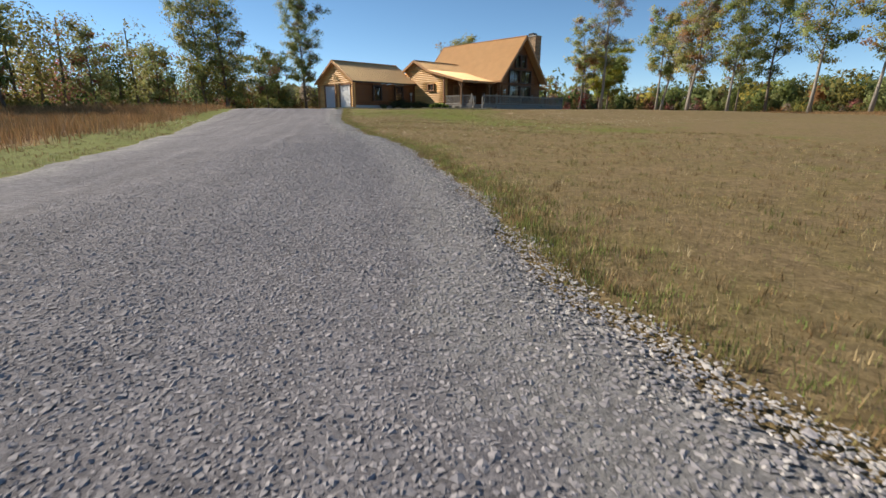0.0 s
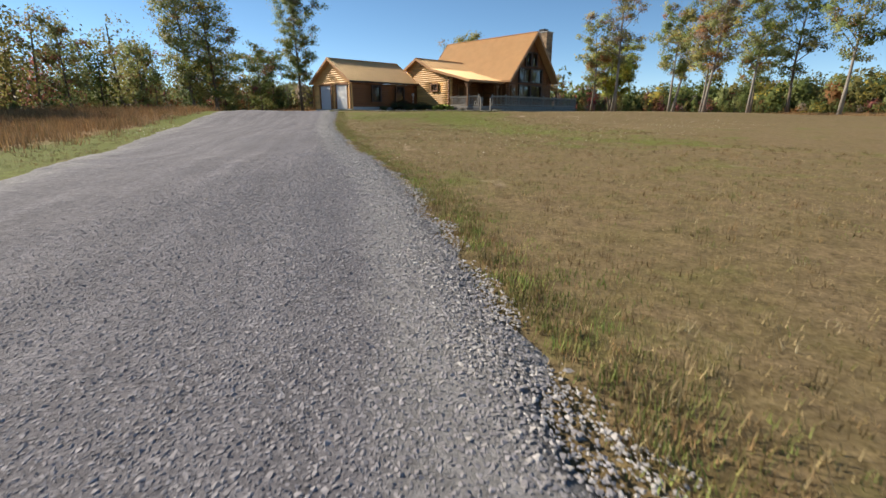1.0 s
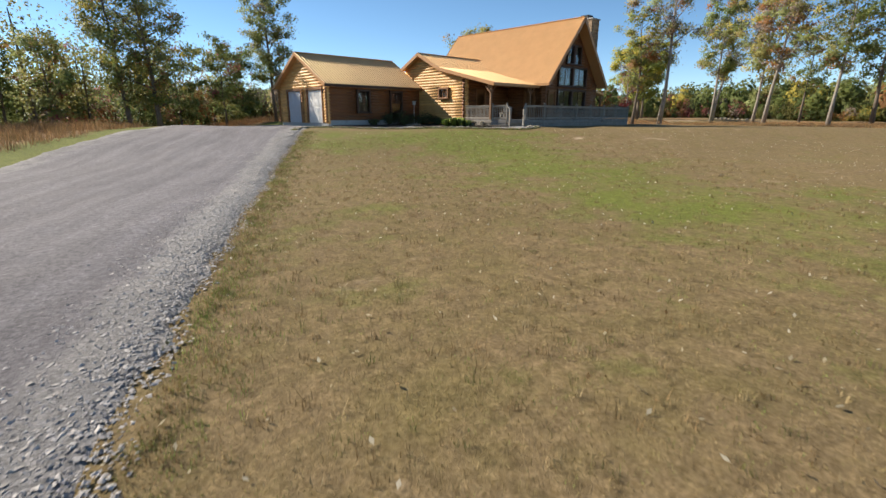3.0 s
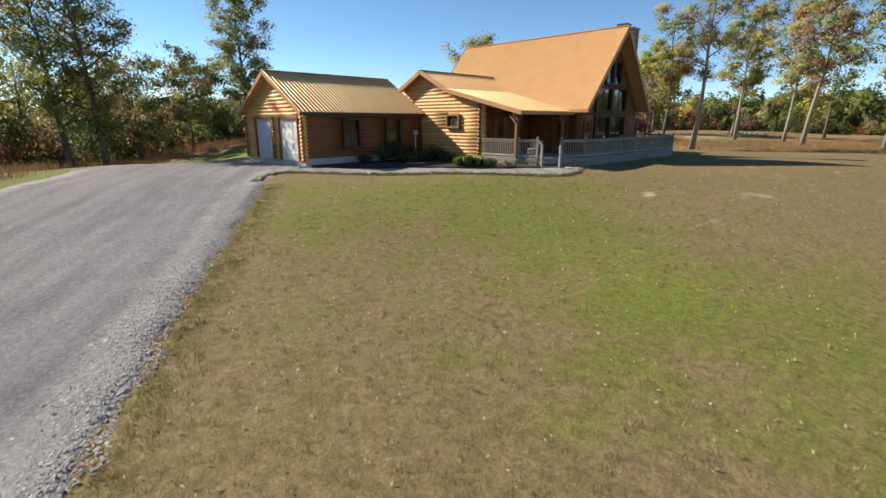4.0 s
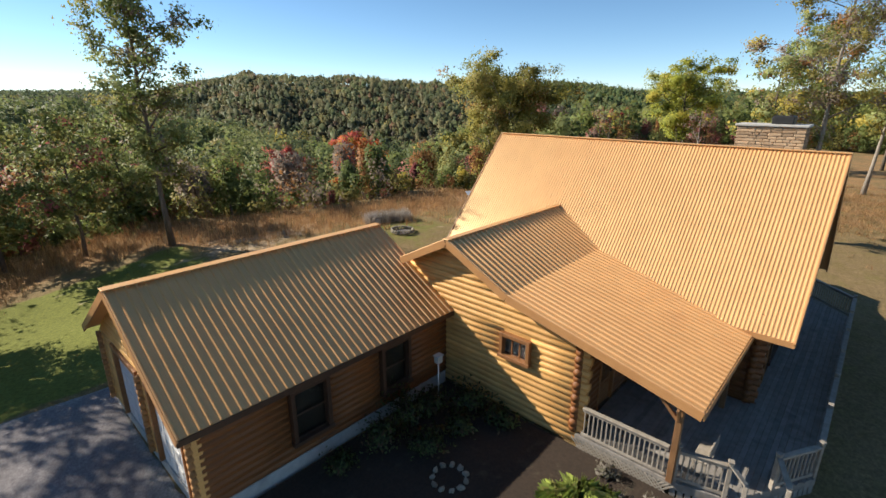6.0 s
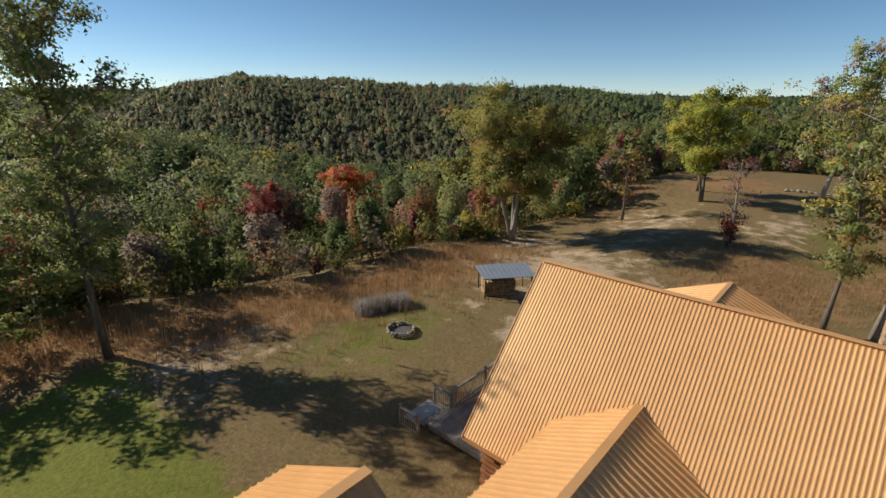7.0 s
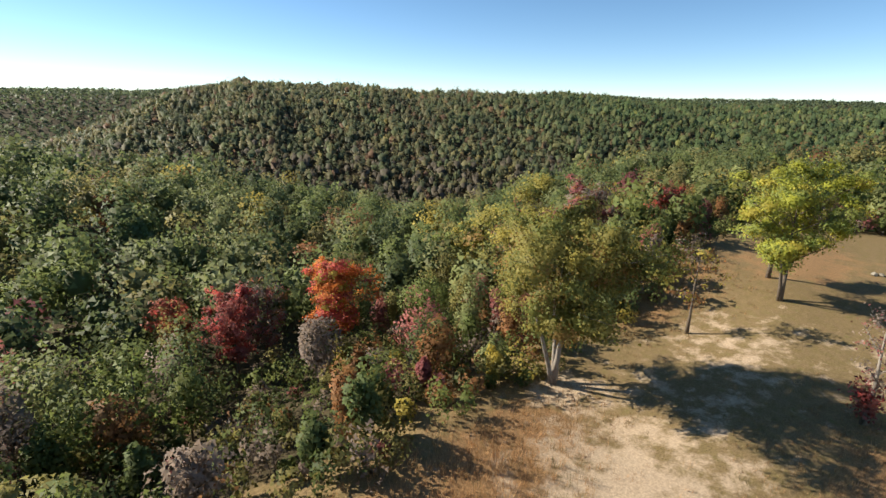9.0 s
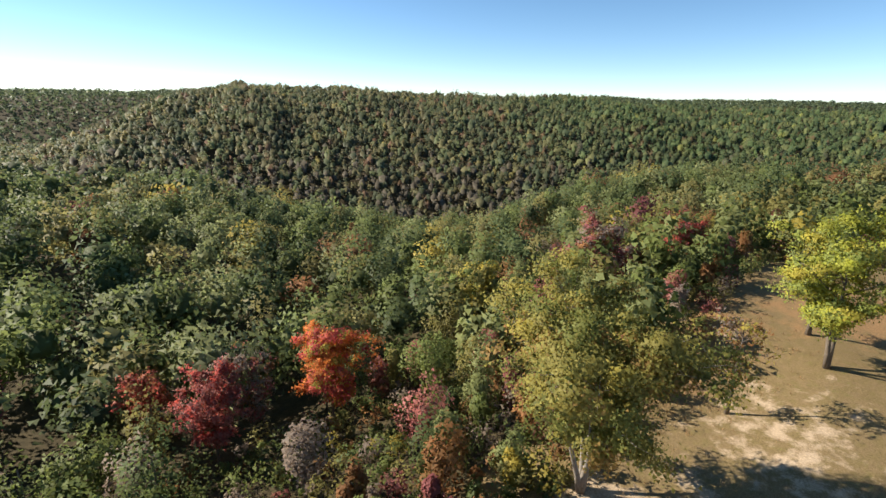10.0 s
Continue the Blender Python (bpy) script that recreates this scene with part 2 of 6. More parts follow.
def into_woods(x, y):
    """Metres past the edge of the woods; negative in the yard."""
    x, y = np.asarray(x, float), np.asarray(y, float)
    best, sign = np.full(x.shape, 1e9), np.ones(x.shape)
    for (ax, ay), (bx, by) in zip(WOOD[:-1], WOOD[1:]):
        dx, dy = bx - ax, by - ay
        t = np.clip(((x - ax) * dx + (y - ay) * dy) / (dx * dx + dy * dy), 0, 1)
        d = np.hypot(x - ax - t * dx, y - ay - t * dy)
        side = np.where(dx * (y - ay) - dy * (x - ax) > 0, 1.0, -1.0)
        near = d < best - 1e-9
        best, sign = np.where(near, d, best), np.where(near, side, sign)
    return best * sign


def land(x, y):
    """Height of the ground."""
    x, y = np.asarray(x, float), np.asarray(y, float)
    d = -0.55 * x - 0.835 * y
    yard = -0.2 - 0.95 * smooth(3, 18, d) - 0.022 * np.clip(d - 15, 0, 70) + 0.25 * smooth(8, 14, y) - 0.4 * smooth(24, 42, x) * smooth(4, -6, y)
    yard = yard - 1.9 * smooth(32, 46, x) * smooth(7, 23, y) * smooth(82, 66, x) + 0.05 * waves(x, y, 9, 3)
    yard = yard - 1.7 * smooth(7, 21, y) * smooth(10, -3, x)
    s = into_woods(x, y)
    across, along = 0.63 * x + 0.78 * y, 0.78 * x - 0.63 * y
    draw = 0.42 + 0.58 * np.exp(-((along - 30) / 120.0) ** 2)
    fall = np.clip(s, 0, None) * (0.12 + 0.88 * smooth(120, 50, along))
    brow = draw * (0.31 * fall - 0.15 * np.clip(fall - 42, 0, None))
    # past the brow the ground runs out in two spurs with a deep draw between them
    way, far = np.degrees(np.arctan2(y - 14, x - 20)), np.hypot(x - 20, y - 14)
    pitch = np.interp(way, [-180, -60, -1, 18, 29, 38, 48, 59, 72, 85, 110, 150, 180], [0.12, 0.05, 0.05, 0.09, 0.19, 0.28, 0.25, 0.16, 0.075, 0.035, 0.05, 0.12, 0.12])
    spur = pitch * np.clip(s, 0, None) + 0.34 * np.clip(far - 200, 0, None) * smooth(-10, 12, way) * smooth(150, 110, way)
    w = smooth(35, 95, s)
    near = yard - brow * (1 - w) - spur * w + 2.0 * waves(x, y, 60, 5) * smooth(10, 60, s)
    near = np.maximum(near, -72)
    crest = 18 + 9 * np.exp(-((along + 110) / 130) ** 2) - 62 * smooth(-165, -350, along) + 4 * waves(x, y, 170, 8) - 12 * smooth(300, 470, along)
    rise = -62 + (crest + 62) * smooth(300, 640, across) ** 0.8
    t = smooth(250, 400, across)
    z = near * (1 - t) + rise * t
    z = np.where(across > 640, (crest - 50 * smooth(640, 900, across)) * (1 - smooth(900, 1400, across)) + (16 + 8 * waves(x, y, 500, 11)) * smooth(900, 1400, across), z)
    back = smooth(-60, -400, across)
    return np.where(across < 0, yard * (1 - back) + back * (-4 + 5 * waves(x, y, 300, 4)) + np.minimum(near - yard, 0) * 0.35, z)


def height(x, y):
    return float(land(np.array([x]), np.array([y]))[0])


def add_mesh(name, verts, faces, mat, smooth_shade=False):
    me = bpy.data.meshes.new(name)
    me.from_pydata([tuple(v) for v in verts] if not isinstance(verts, np.ndarray) else verts.tolist(), [], faces if not isinstance(faces, np.ndarray) else faces.tolist())
    for one in mat if isinstance(mat, (list, tuple)) else [mat]:
        me.materials.append(one)
    if smooth_shade:
        me.shade_smooth()
    return me


def set_weights(me, **layers):
    for key, values in layers.items():
        me.attributes.new(key, "FLOAT", "POINT").data.foreach_set("value", np.asarray(values, np.float32).ravel())


def set_tint(me, colours):
    """One colour a face."""
    rgba = np.ones((len(colours), 4), np.float32)
    rgba[:, :3] = colours
    me.attributes.new("tint", "FLOAT_COLOR", "FACE").data.foreach_set("color", rgba.ravel())


def inside_poly(x, y, poly):
    x, y = np.asarray(x, float), np.asarray(y, float)
    hit = np.zeros(x.shape, bool)
    for (ax, ay), (bx, by) in zip(poly, poly[1:] + poly[:1]):
        cross = (ay > y) != (by > y)
        hit ^= cross & (x < (bx - ax) * (y - ay) / (by - ay + 1e-12) + ax)
    return hit


# the drive: matching points of its two edges, from behind the start to the garage apron
DRIVE_R = [(-44, -72), (-32, -51.5), (-28.4, -45.6), (-26.8, -42.1), (-25.2, -40.0), (-23.4, -37.2), (-21.6, -34.3), (-19.9, -31.1), (-18.4, -28.1),
           (-17.2, -25.8), (-15.4, -22.5), (-12.9, -18.0), (-9.9, -12.8), (-7.0, -8.4), (-4.4, -4.3), (-2.4, -1.8), (0.0, -0.7), (0.0, 7.2)]
DRIVE_L = [(-56, -70), (-44, -51.5), (-38, -45), (-34.5, -41), (-32.5, -38.3), (-30.6, -36), (-29.0, -33.8), (-27.3, -30.6), (-26.0, -28.0),
           (-24.9, -25.6), (-23.3, -21.6), (-21.4, -17.0), (-19.4, -11.8), (-16.8, -6.1), (-13.6, -1.2), (-9.3, 6.4), (-5.5, 9.0), (0.6, 8.3)]
# the gravel path along the front, with its stone edge outside
PATH_OUT = [(-2.4, -1.8), (0.1, -4.3), (2.9, -7.0), (4.6, -9.0), (6.1, -10.7), (7.0, -11.35), (8.0, -11.45), (9.0, -10.9)]
PATH_IN = [(0.0, -0.7), (1.4, -2.4), (3.4, -4.3), (5.1, -5.9), (6.6, -7.3), (7.7, -8.4), (8.4, -9.3), (9.2, -10.2)]


# how far short of the woods the tall sedge begins, from south to north
SEDGE_LINE = ([-40, -26, -18, -7, 0, 9, 20, 26], [-37, -31, -26.5, -20.3, -18, -14, -9, -6.5])


def ground():
    k = np.linspace(-1, 1, 291)
    grow = np.sign(k) * (np.abs(k) * 70 + 3000 * np.abs(k) ** 6)
    xs, ys = grow + 4, grow - 4
    X, Y = np.meshgrid(xs, ys)
    Z = land(X, Y)
    nx = len(xs)
    i = np.arange(nx - 1)
    a = (i[:, None] * nx + i[None, :]).ravel()
    faces = np.stack([a, a + 1, a + nx + 1, a + nx], 1)
    s = into_woods(X, Y)
    road = inside_poly(X, Y, DRIVE_R + DRIVE_L[::-1]) | inside_poly(X, Y, PATH_OUT + PATH_IN[::-1])
    Z = np.where(road, Z - 0.03, Z)
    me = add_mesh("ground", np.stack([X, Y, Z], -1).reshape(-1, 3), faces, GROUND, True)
    # green turf: round the front of the path, and a long swale running down the lawn
    t = np.clip(((X - 1) * -10 + (Y + 11) * -22) / 584, 0, 1)
    swale = np.exp(-(np.hypot(X - 1 + 10 * t, Y + 11 + 22 * t) / (4.0 - 0.6 * t)) ** 2) * (1 - 0.5 * t)
    u = np.clip(((X + 4) * 9 + (Y + 7) * -6) / 117, 0, 1)
    swale = np.maximum(swale, 0.75 * np.exp(-(np.hypot(X + 4 - 9 * u, Y + 7 + 6 * u) / 2.6) ** 2))
    front = np.maximum(swale, 0.9 * np.exp(-((X + 2.5) / 4.5) ** 2 - ((Y + 10.2) / 3.2) ** 2))
    xl = np.interp(Y, [p[1] for p in DRIVE_L[:16]], [p[0] for p in DRIVE_L[:16]])
    verge = smooth(3, 0, s - np.interp(Y, *SEDGE_LINE)) * np.where(Y < 9, smooth(0.6, -0.6, X - xl), smooth(9, 6, X)) * (Y > -60) * (Y < 24)
    north = np.exp(-((X - 19) / 7) ** 2 - ((Y - 16) / 4) ** 2)
    east = np.exp(-((X - 62) / 14) ** 2 - ((Y + 4) / 6) ** 2) * 0.6
    patch = 0.36 * smooth(0.0, 1.2, waves(X, Y, 4.5, 31)) * smooth(-4, -10, 0.5 * X + 0.5 * Y) * (X > -40)
    green = np.clip(front * 0.9 + patch + verge * 1.5 + north * 0.6 + east, 0, 1.5)
    thr = np.interp(Y, *SEDGE_LINE)
    sedge = smooth(-1, 1.5, s - thr) * (X < 10) + np.exp(-((s + 5) / 4.0) ** 2) * smooth(6, 12, X) * smooth(48, 38, X)
    sedge = sedge + np.exp(-((X - 46) / 9) ** 2 - ((Y - 1) / 6) ** 2) * 0.9 + np.exp(-((X - 72) / 12) ** 2 - ((Y - 26) / 6) ** 2) + smooth(40, 52, X) * smooth(-2, -8, Y) * 0.55
    sedge = sedge + np.exp(-((X - 95) / 14) ** 2 - ((Y - 14) / 10) ** 2) * 0.8
    sand = np.exp(-((X - 38) / 9) ** 2 - ((Y - 15.5) / 7) ** 2) * 0.72 + np.exp(-((X - 25.5) / 2.2) ** 2 - ((Y - 9.6) / 1.2) ** 2) + 0.5 * np.exp(-((X - 11) / 6) ** 2 - ((Y - 20) / 4) ** 2)
    sand = sand + 0.52 * np.exp(-((X - 61) / 12) ** 2 - ((Y - 15) / 7) ** 2) + 0.8 * np.exp(-((X - 45.5) / 3.5) ** 2 - ((Y - 23.5) / 2.5) ** 2) + 0.16 * np.exp(-((X - 16) / 10) ** 2 - ((Y + 22) / 6) ** 2) + 0.32 * np.exp(-((X - 30) / 9) ** 2 - ((Y - 8) / 6) ** 2) + 0.5 * np.exp(-((X - 66) / 14) ** 2 - ((Y - 2) / 4) ** 2)
    for x0, y0, a, b, k in ((-17.3, -29.1, 0.55, 0.5, 0.62), (-16.6, -28.6, 0.4, 0.45, 0.5), (-20.4, -35.6, 0.35, 0.9, 0.45), (6.3, -15.7, 0.5, 0.35, 0.7), (14.6, -18.4, 1.1, 0.35, 0.62)):
        sand = sand + k * np.exp(-((X - x0) / a) ** 2 - ((Y - y0) / b) ** 2)
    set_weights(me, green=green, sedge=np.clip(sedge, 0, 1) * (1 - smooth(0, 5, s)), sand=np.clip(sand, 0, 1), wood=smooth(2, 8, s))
    return tagged(new("ground", me), "dry brown autumn lawn and field with green and sandy patches", "ground", kind="structure")


def strip(name, left, right, mat, n_along, n_across, lift, dome, label, category, ragged=0.25, pale=0.0):
    """A sheet between two edges, laid over the ground, with a slight crown and a ragged rim."""
    def resample(pts, n):
        pts = np.array(pts, float)
        k = np.linspace(0, len(pts) - 1, n)
        return np.stack([np.interp(k, range(len(pts)), pts[:, 0]), np.interp(k, range(len(pts)), pts[:, 1])], 1)
    L, R = resample(left, n_along), resample(right, n_along)
    w = np.linspace(0, 1, n_across)
    P = L[:, None] * (1 - w[None, :, None]) + R[:, None] * w[None, :, None]
    rim = (np.abs(w - 0.5) * 2) ** 40
    P[..., 0] += ragged * rim * waves(P[..., 0], P[..., 1], 1.3, 21)
    P[..., 1] += ragged * rim * waves(P[..., 0], P[..., 1], 1.1, 22)
    Z = land(P[..., 0], P[..., 1]) + lift - (lift + 0.03) * rim + dome * (1 - (2 * w - 1) ** 2)[None, :] + 0.012 * waves(P[..., 0], P[..., 1], 2.5, 23)
    verts = np.concatenate([P, Z[..., None]], -1).reshape(-1, 3)
    i, j = np.arange(n_along - 1), np.arange(n_across - 1)
    a = (i[:, None] * n_across + j[None, :]).ravel()
    me = add_mesh(name, verts, np.stack([a, a + 1, a + n_across + 1, a + n_across], 1), mat, True)
    edge = np.maximum(smooth(0.8, 0.97, w), smooth(0.2, 0.03, w) * 0.6)[None, :] * np.ones((n_along, 1)) + pale
    set_weights(me, edge=edge)
    return tagged(new(name, me), label, category, kind="structure")


ground()
strip("driveway", DRIVE_L, DRIVE_R, ROAD, 300, 60, 0.022, 0.0, "broad grey crushed-stone driveway with loose pale edges", "driveway", 0.12)
strip("gravel_path", PATH_IN, PATH_OUT, ROAD, 70, 14, 0.035, 0.0, "pale gravel path along the front of the house", "path", 0.05, 0.6)


# ---- building blocks ----
WORLD = {}


def thing(name, x, y, z, label, category, group="", kind=""):
    """A top-level empty at the base of a thing."""
    ob = new(name)
    ob.empty_display_size = 0.3
    ob.matrix_basis = Matrix.Translation((x, y, z))
    WORLD[ob] = ob.matrix_basis.copy()
    return tagged(ob, label, category, group, kind)


def part(name, me, parent, label="", m=None):
    """One mesh under a thing or a part; m: its place in the world."""
    m = m or Matrix()
    ob = new(name, me)
    up = WORLD.get(parent, Matrix())
    ob.parent = parent
    ob.matrix_basis = up.inverted() @ m
    WORLD[ob] = m
    if label:
        ob["label"] = label
    return ob


class Geo:
    """Gathers vertices and faces of one mesh."""

    def __init__(self):
        self.v, self.f = [], []

    def add(self, verts, faces):
        k = len(self.v)
        self.v += [tuple(p) for p in verts]
        self.f += [tuple(k + i for i in face) for face in faces]
        return self

    def box(self, a, b, c=0.0):
        """A box from corner a to corner b, its edges chamfered by c."""
        (x0, y0, z0), (x1, y1, z1) = a, b
        if c <= 0:
            return self.add([(x0, y0, z0), (x1, y0, z0), (x1, y1, z0), (x0, y1, z0), (x0, y0, z1), (x1, y0, z1), (x1, y1, z1), (x0, y1, z1)],
                            [(3, 2, 1, 0), (4, 5, 6, 7), (0, 1, 5, 4), (1, 2, 6, 5), (2, 3, 7, 6), (3, 0, 4, 7)])
        c = min(c, (x1 - x0) / 2.2, (y1 - y0) / 2.2, (z1 - z0) / 2.2)
        bm = bmesh.new()
        bmesh.ops.create_cube(bm, size=1.0, matrix=Matrix.LocRotScale(((x0 + x1) / 2, (y0 + y1) / 2, (z0 + z1) / 2), None, (x1 - x0, y1 - y0, z1 - z0)))
        bmesh.ops.bevel(bm, geom=bm.edges[:], offset=c, segments=1, affect="EDGES")
        bm.verts.index_update()
        self.add([v.co for v in bm.verts], [[v.index for v in f.verts] for f in bm.faces])
        bm.free()
        return self

    def beam(self, p, q, w, h, c=0.0, up=(0, 0, 1)):
        """A bar from p to q, w wide and h high."""
        p, q = Vector(p), Vector(q)
        d = q - p
        side = d.cross(Vector(up)).normalized()
        top = side.cross(d).normalized()
        g = Geo().box((-w / 2, 0, -h / 2), (w / 2, d.length, h / 2), c)
        m = Matrix((side, d.normalized(), top)).transposed().to_4x4()
        return self.add([p + (m @ Vector(v)) for v in g.v], g.f)

    def tube(self, path, radii, n=8):
        """A round bar along a path."""
        path = [Vector(p) for p in path]
        rings = []
        for i, p in enumerate(path):
            d = (path[min(i + 1, len(path) - 1)] - path[max(i - 1, 0)]).normalized()
            a = d.orthogonal().normalized() if i == 0 else (rings[-1][1] - d * rings[-1][1].dot(d)).normalized()
            b = d.cross(a)
            rings.append(([p + radii[i] * (math.cos(6.2832 * k / n) * a + math.sin(6.2832 * k / n) * b) for k in range(n)], a))
        verts = [v for r, _ in rings for v in r]
        faces = [(i * n + k, i * n + (k + 1) % n, (i + 1) * n + (k + 1) % n, (i + 1) * n + k) for i in range(len(path) - 1) for k in range(n)]
        return self.add(verts, faces + [tuple(range(n))[::-1], tuple((len(path) - 1) * n + k for k in range(n))])

    def mesh(self, name, mat, smooth_shade=False):
        return add_mesh(name, self.v, self.f, mat, smooth_shade)


def log_mesh(length, r, along, mat, flat=0.55, n=9):
    """A log lying along an axis, from 0 to length, slightly uneven."""
    g = Geo()
    rings = max(2, int(length / 1.2) + 1)
    path = [Vector((0, 0, 0)) + Vector(along) * (length * i / (rings - 1)) for i in range(rings)]
    g.tube(path, [r * (1 + 0.03 * math.sin(i * 2.3 + length)) for i in range(rings)], n)
    return g.mesh("log", mat, True)


# ---- the house ----
# garage: ridge along x at y = 3.53; entry wing: ridge along x; main house: ridge along y
GX0, GX1, GY0, GY1, GEAVE, GRIDGE = 0.0, 8.3, 0.0, 7.06, 2.61, 4.87
WX, WRIDGE_Y, WRIDGE_Z = 8.3, -0.36, 5.15
MX0, MX1, MRX, MRZ, MEZ, MEX = 13.35, 20.8, 17.07, 7.71, 2.83, 12.82
MY0, MY1 = -8.3, 3.65
FLOOR = 0.3

house = thing("log_house", 12.0, -2.0, -0.2, "golden log house with copper-coloured metal roofs, porch and attached garage", "house")


def wall_of_logs(name, x, y0, y1, z0, top, course, r, mat, along="y", label="", gaps=(), over=0.0):
    """Stacked logs in the plane x (along y) or y (along x); top(v): the wall's height there; gaps: openings (v0, v1, z0, z1)."""
    core = Geo()
    step = 40
    pts = [y0 + (y1 - y0) * i / step for i in range(step + 1)]
    th = r * 0.7
    # solid core behind the logs, cut at the openings
    cuts = sorted({y0, y1, *[g[0] for g in gaps], *[g[1] for g in gaps], *[p for p in pts]})
    for a, b in zip(cuts[:-1], cuts[1:]):
        mid = (a + b) / 2
        spans, lo = [], z0
        for g in sorted((g for g in gaps if g[0] <= mid <= g[1]), key=lambda g: g[2]):
            spans.append((lo, g[2]))
            lo = g[3]
        spans.append((lo, None))
        for s0, s1 in spans:
            ta, tb = (top(a), top(b)) if s1 is None else (s1, s1)
            if max(ta, tb) - s0 < 0.01:
                continue
            ta, tb = max(ta, s0 + 0.005), max(tb, s0 + 0.005)
            if along == "y":
                v = [(x - th, a, s0), (x + th, a, s0), (x + th, b, s0), (x - th, b, s0), (x - th, a, ta), (x + th, a, ta), (x + th, b, tb), (x - th, b, tb)]
                core.add(v, [(3, 2, 1, 0), (4, 5, 6, 7), (0, 1, 5, 4), (1, 2, 6, 5), (2, 3, 7, 6), (3, 0, 4, 7)])
            else:
                v = [(a, x - th, s0), (b, x - th, s0), (b, x + th, s0), (a, x + th, s0), (a, x - th, ta), (b, x - th, tb), (b, x + th, tb), (a, x + th, ta)]
                core.add(v, [(3, 2, 1, 0), (4, 5, 6, 7), (0, 1, 5, 4), (1, 2, 6, 5), (2, 3, 7, 6), (3, 0, 4, 7)])
    bm = bmesh.new()
    made = [bm.verts.new(v) for v in core.v]
    for face in core.f:
        bm.faces.new([made[i] for i in face])
    bmesh.ops.remove_doubles(bm, verts=bm.verts[:], dist=0.004)
    me = bpy.data.meshes.new(name)
    bm.to_mesh(me)
    bm.free()
    me.materials.append(mat)
    w = part(name, me, house, label)
    z = z0 + course / 2
    k = 0
    peak = max(top(p) for p in pts)
    while z < peak - 0.02:
        inside = [p for p in np.linspace(y0, y1, 161) if top(p) > z + course * 0.35]
        if inside:
            a, b = min(inside), max(inside)
            if a <= y0 + 0.06:
                a = y0 - over * (1.0 if k % 2 else 0.75)
            if b >= y1 - 0.06:
                b = y1 + over * (1.0 if k % 2 else 0.75)
            runs = [(a, b)]
            for g in gaps:
                if g[2] < z + course * 0.3 and g[3] > z - course * 0.3:
                    runs = [q for s, e in runs for q in ((s, min(e, g[0])), (max(s, g[1]), e)) if q[1] - q[0] > 0.08]
            for s, e in runs:
                if along == "y":
                    me = log_mesh(e - s, r, (0, 1, 0), mat)
                    part("log", me, w, m=Matrix.Translation((x, s, z)))
                else:
                    me = log_mesh(e - s, r, (1, 0, 0), mat)
                    part("log", me, w, m=Matrix.Translation((s, x, z)))
        z += course
        k += 1
    return w


def gable(p0, p1, ridge, eave, peak):
    return lambda v: eave + (peak - eave) * (1 - abs(v - ridge) / max(abs(p1 - ridge), abs(p0 - ridge)))


def ribbed_roof(name, origin, across, down, width, length, label, kink=None, pitch=0.2286, rib=0.042, mat=None, under=True):
    """Sheet roofing from the ridge down: trapezoid ribs every 9 inches. kink: (length, direction) of a second, flatter pitch below."""
    o, a, d = Vector(origin), Vector(across).normalized(), Vector(down).normalized()
    up = a.cross(d)
    if up.z < 0:
        up = -up
    prof = []
    n = int(width / pitch)
    for i in range(n + 1):
        s = i * pitch
        for ds, h in ((0.0, 0), (0.022, rib), (0.052, rib), (0.074, 0), (0.13, 0.004), (0.15, 0.004), (0.17, 0))[:7 if pitch > 0.2 else 4]:
            if s + ds <= width:
                prof.append((s + ds, h))
    prof.append((width, 0))
    lines = [(o, up), (o + d * length, up)]
    if kink:
        d2 = Vector(kink[1]).normalized()
        up2 = a.cross(d2)
        if up2.z < 0:
            up2 = -up2
        lines[1] = (lines[1][0], (up + up2).normalized())
        lines.append((lines[1][0] + d2 * kink[0], up2))
    g = Geo()
    m = len(prof)
    for base, u in lines:
        g.v += [tuple(base + a * s + u * (h + 0.03)) for s, h in prof]
    for base, u in lines:
        g.v += [tuple(base + a * s - u * 0.10) for s, h in prof]
    r = len(lines)
    for j in range(r - 1):
        for i in range(m - 1):
            k = j * m + i
            g.f.append((k, k + 1, k + m + 1, k + m))
            b = (r + j) * m + i
            if under:
                g.f.append((b, b + m, b + m + 1, b + 1))
    for i in range(m - 1):
        g.f.append((i, r * m + i, r * m + i + 1, i + 1))
        k = (r - 1) * m + i
        g.f.append((k, k + 1, (2 * r - 1) * m + i + 1, (2 * r - 1) * m + i))
    for j in range(r - 1):
        for e in (0, m - 1):
            g.f.append((j * m + e, (j + 1) * m + e, (r + j + 1) * m + e, (r + j) * m + e))
    return part(name, g.mesh(name, mat or ROOF), house, label)


def trim_board(p, q, w, h, mat=FASCIA, name="fascia", parent=None, label=""):
    return part(name, Geo().beam(p, q, w, h, 0.008).mesh(name, mat), parent or house, label)


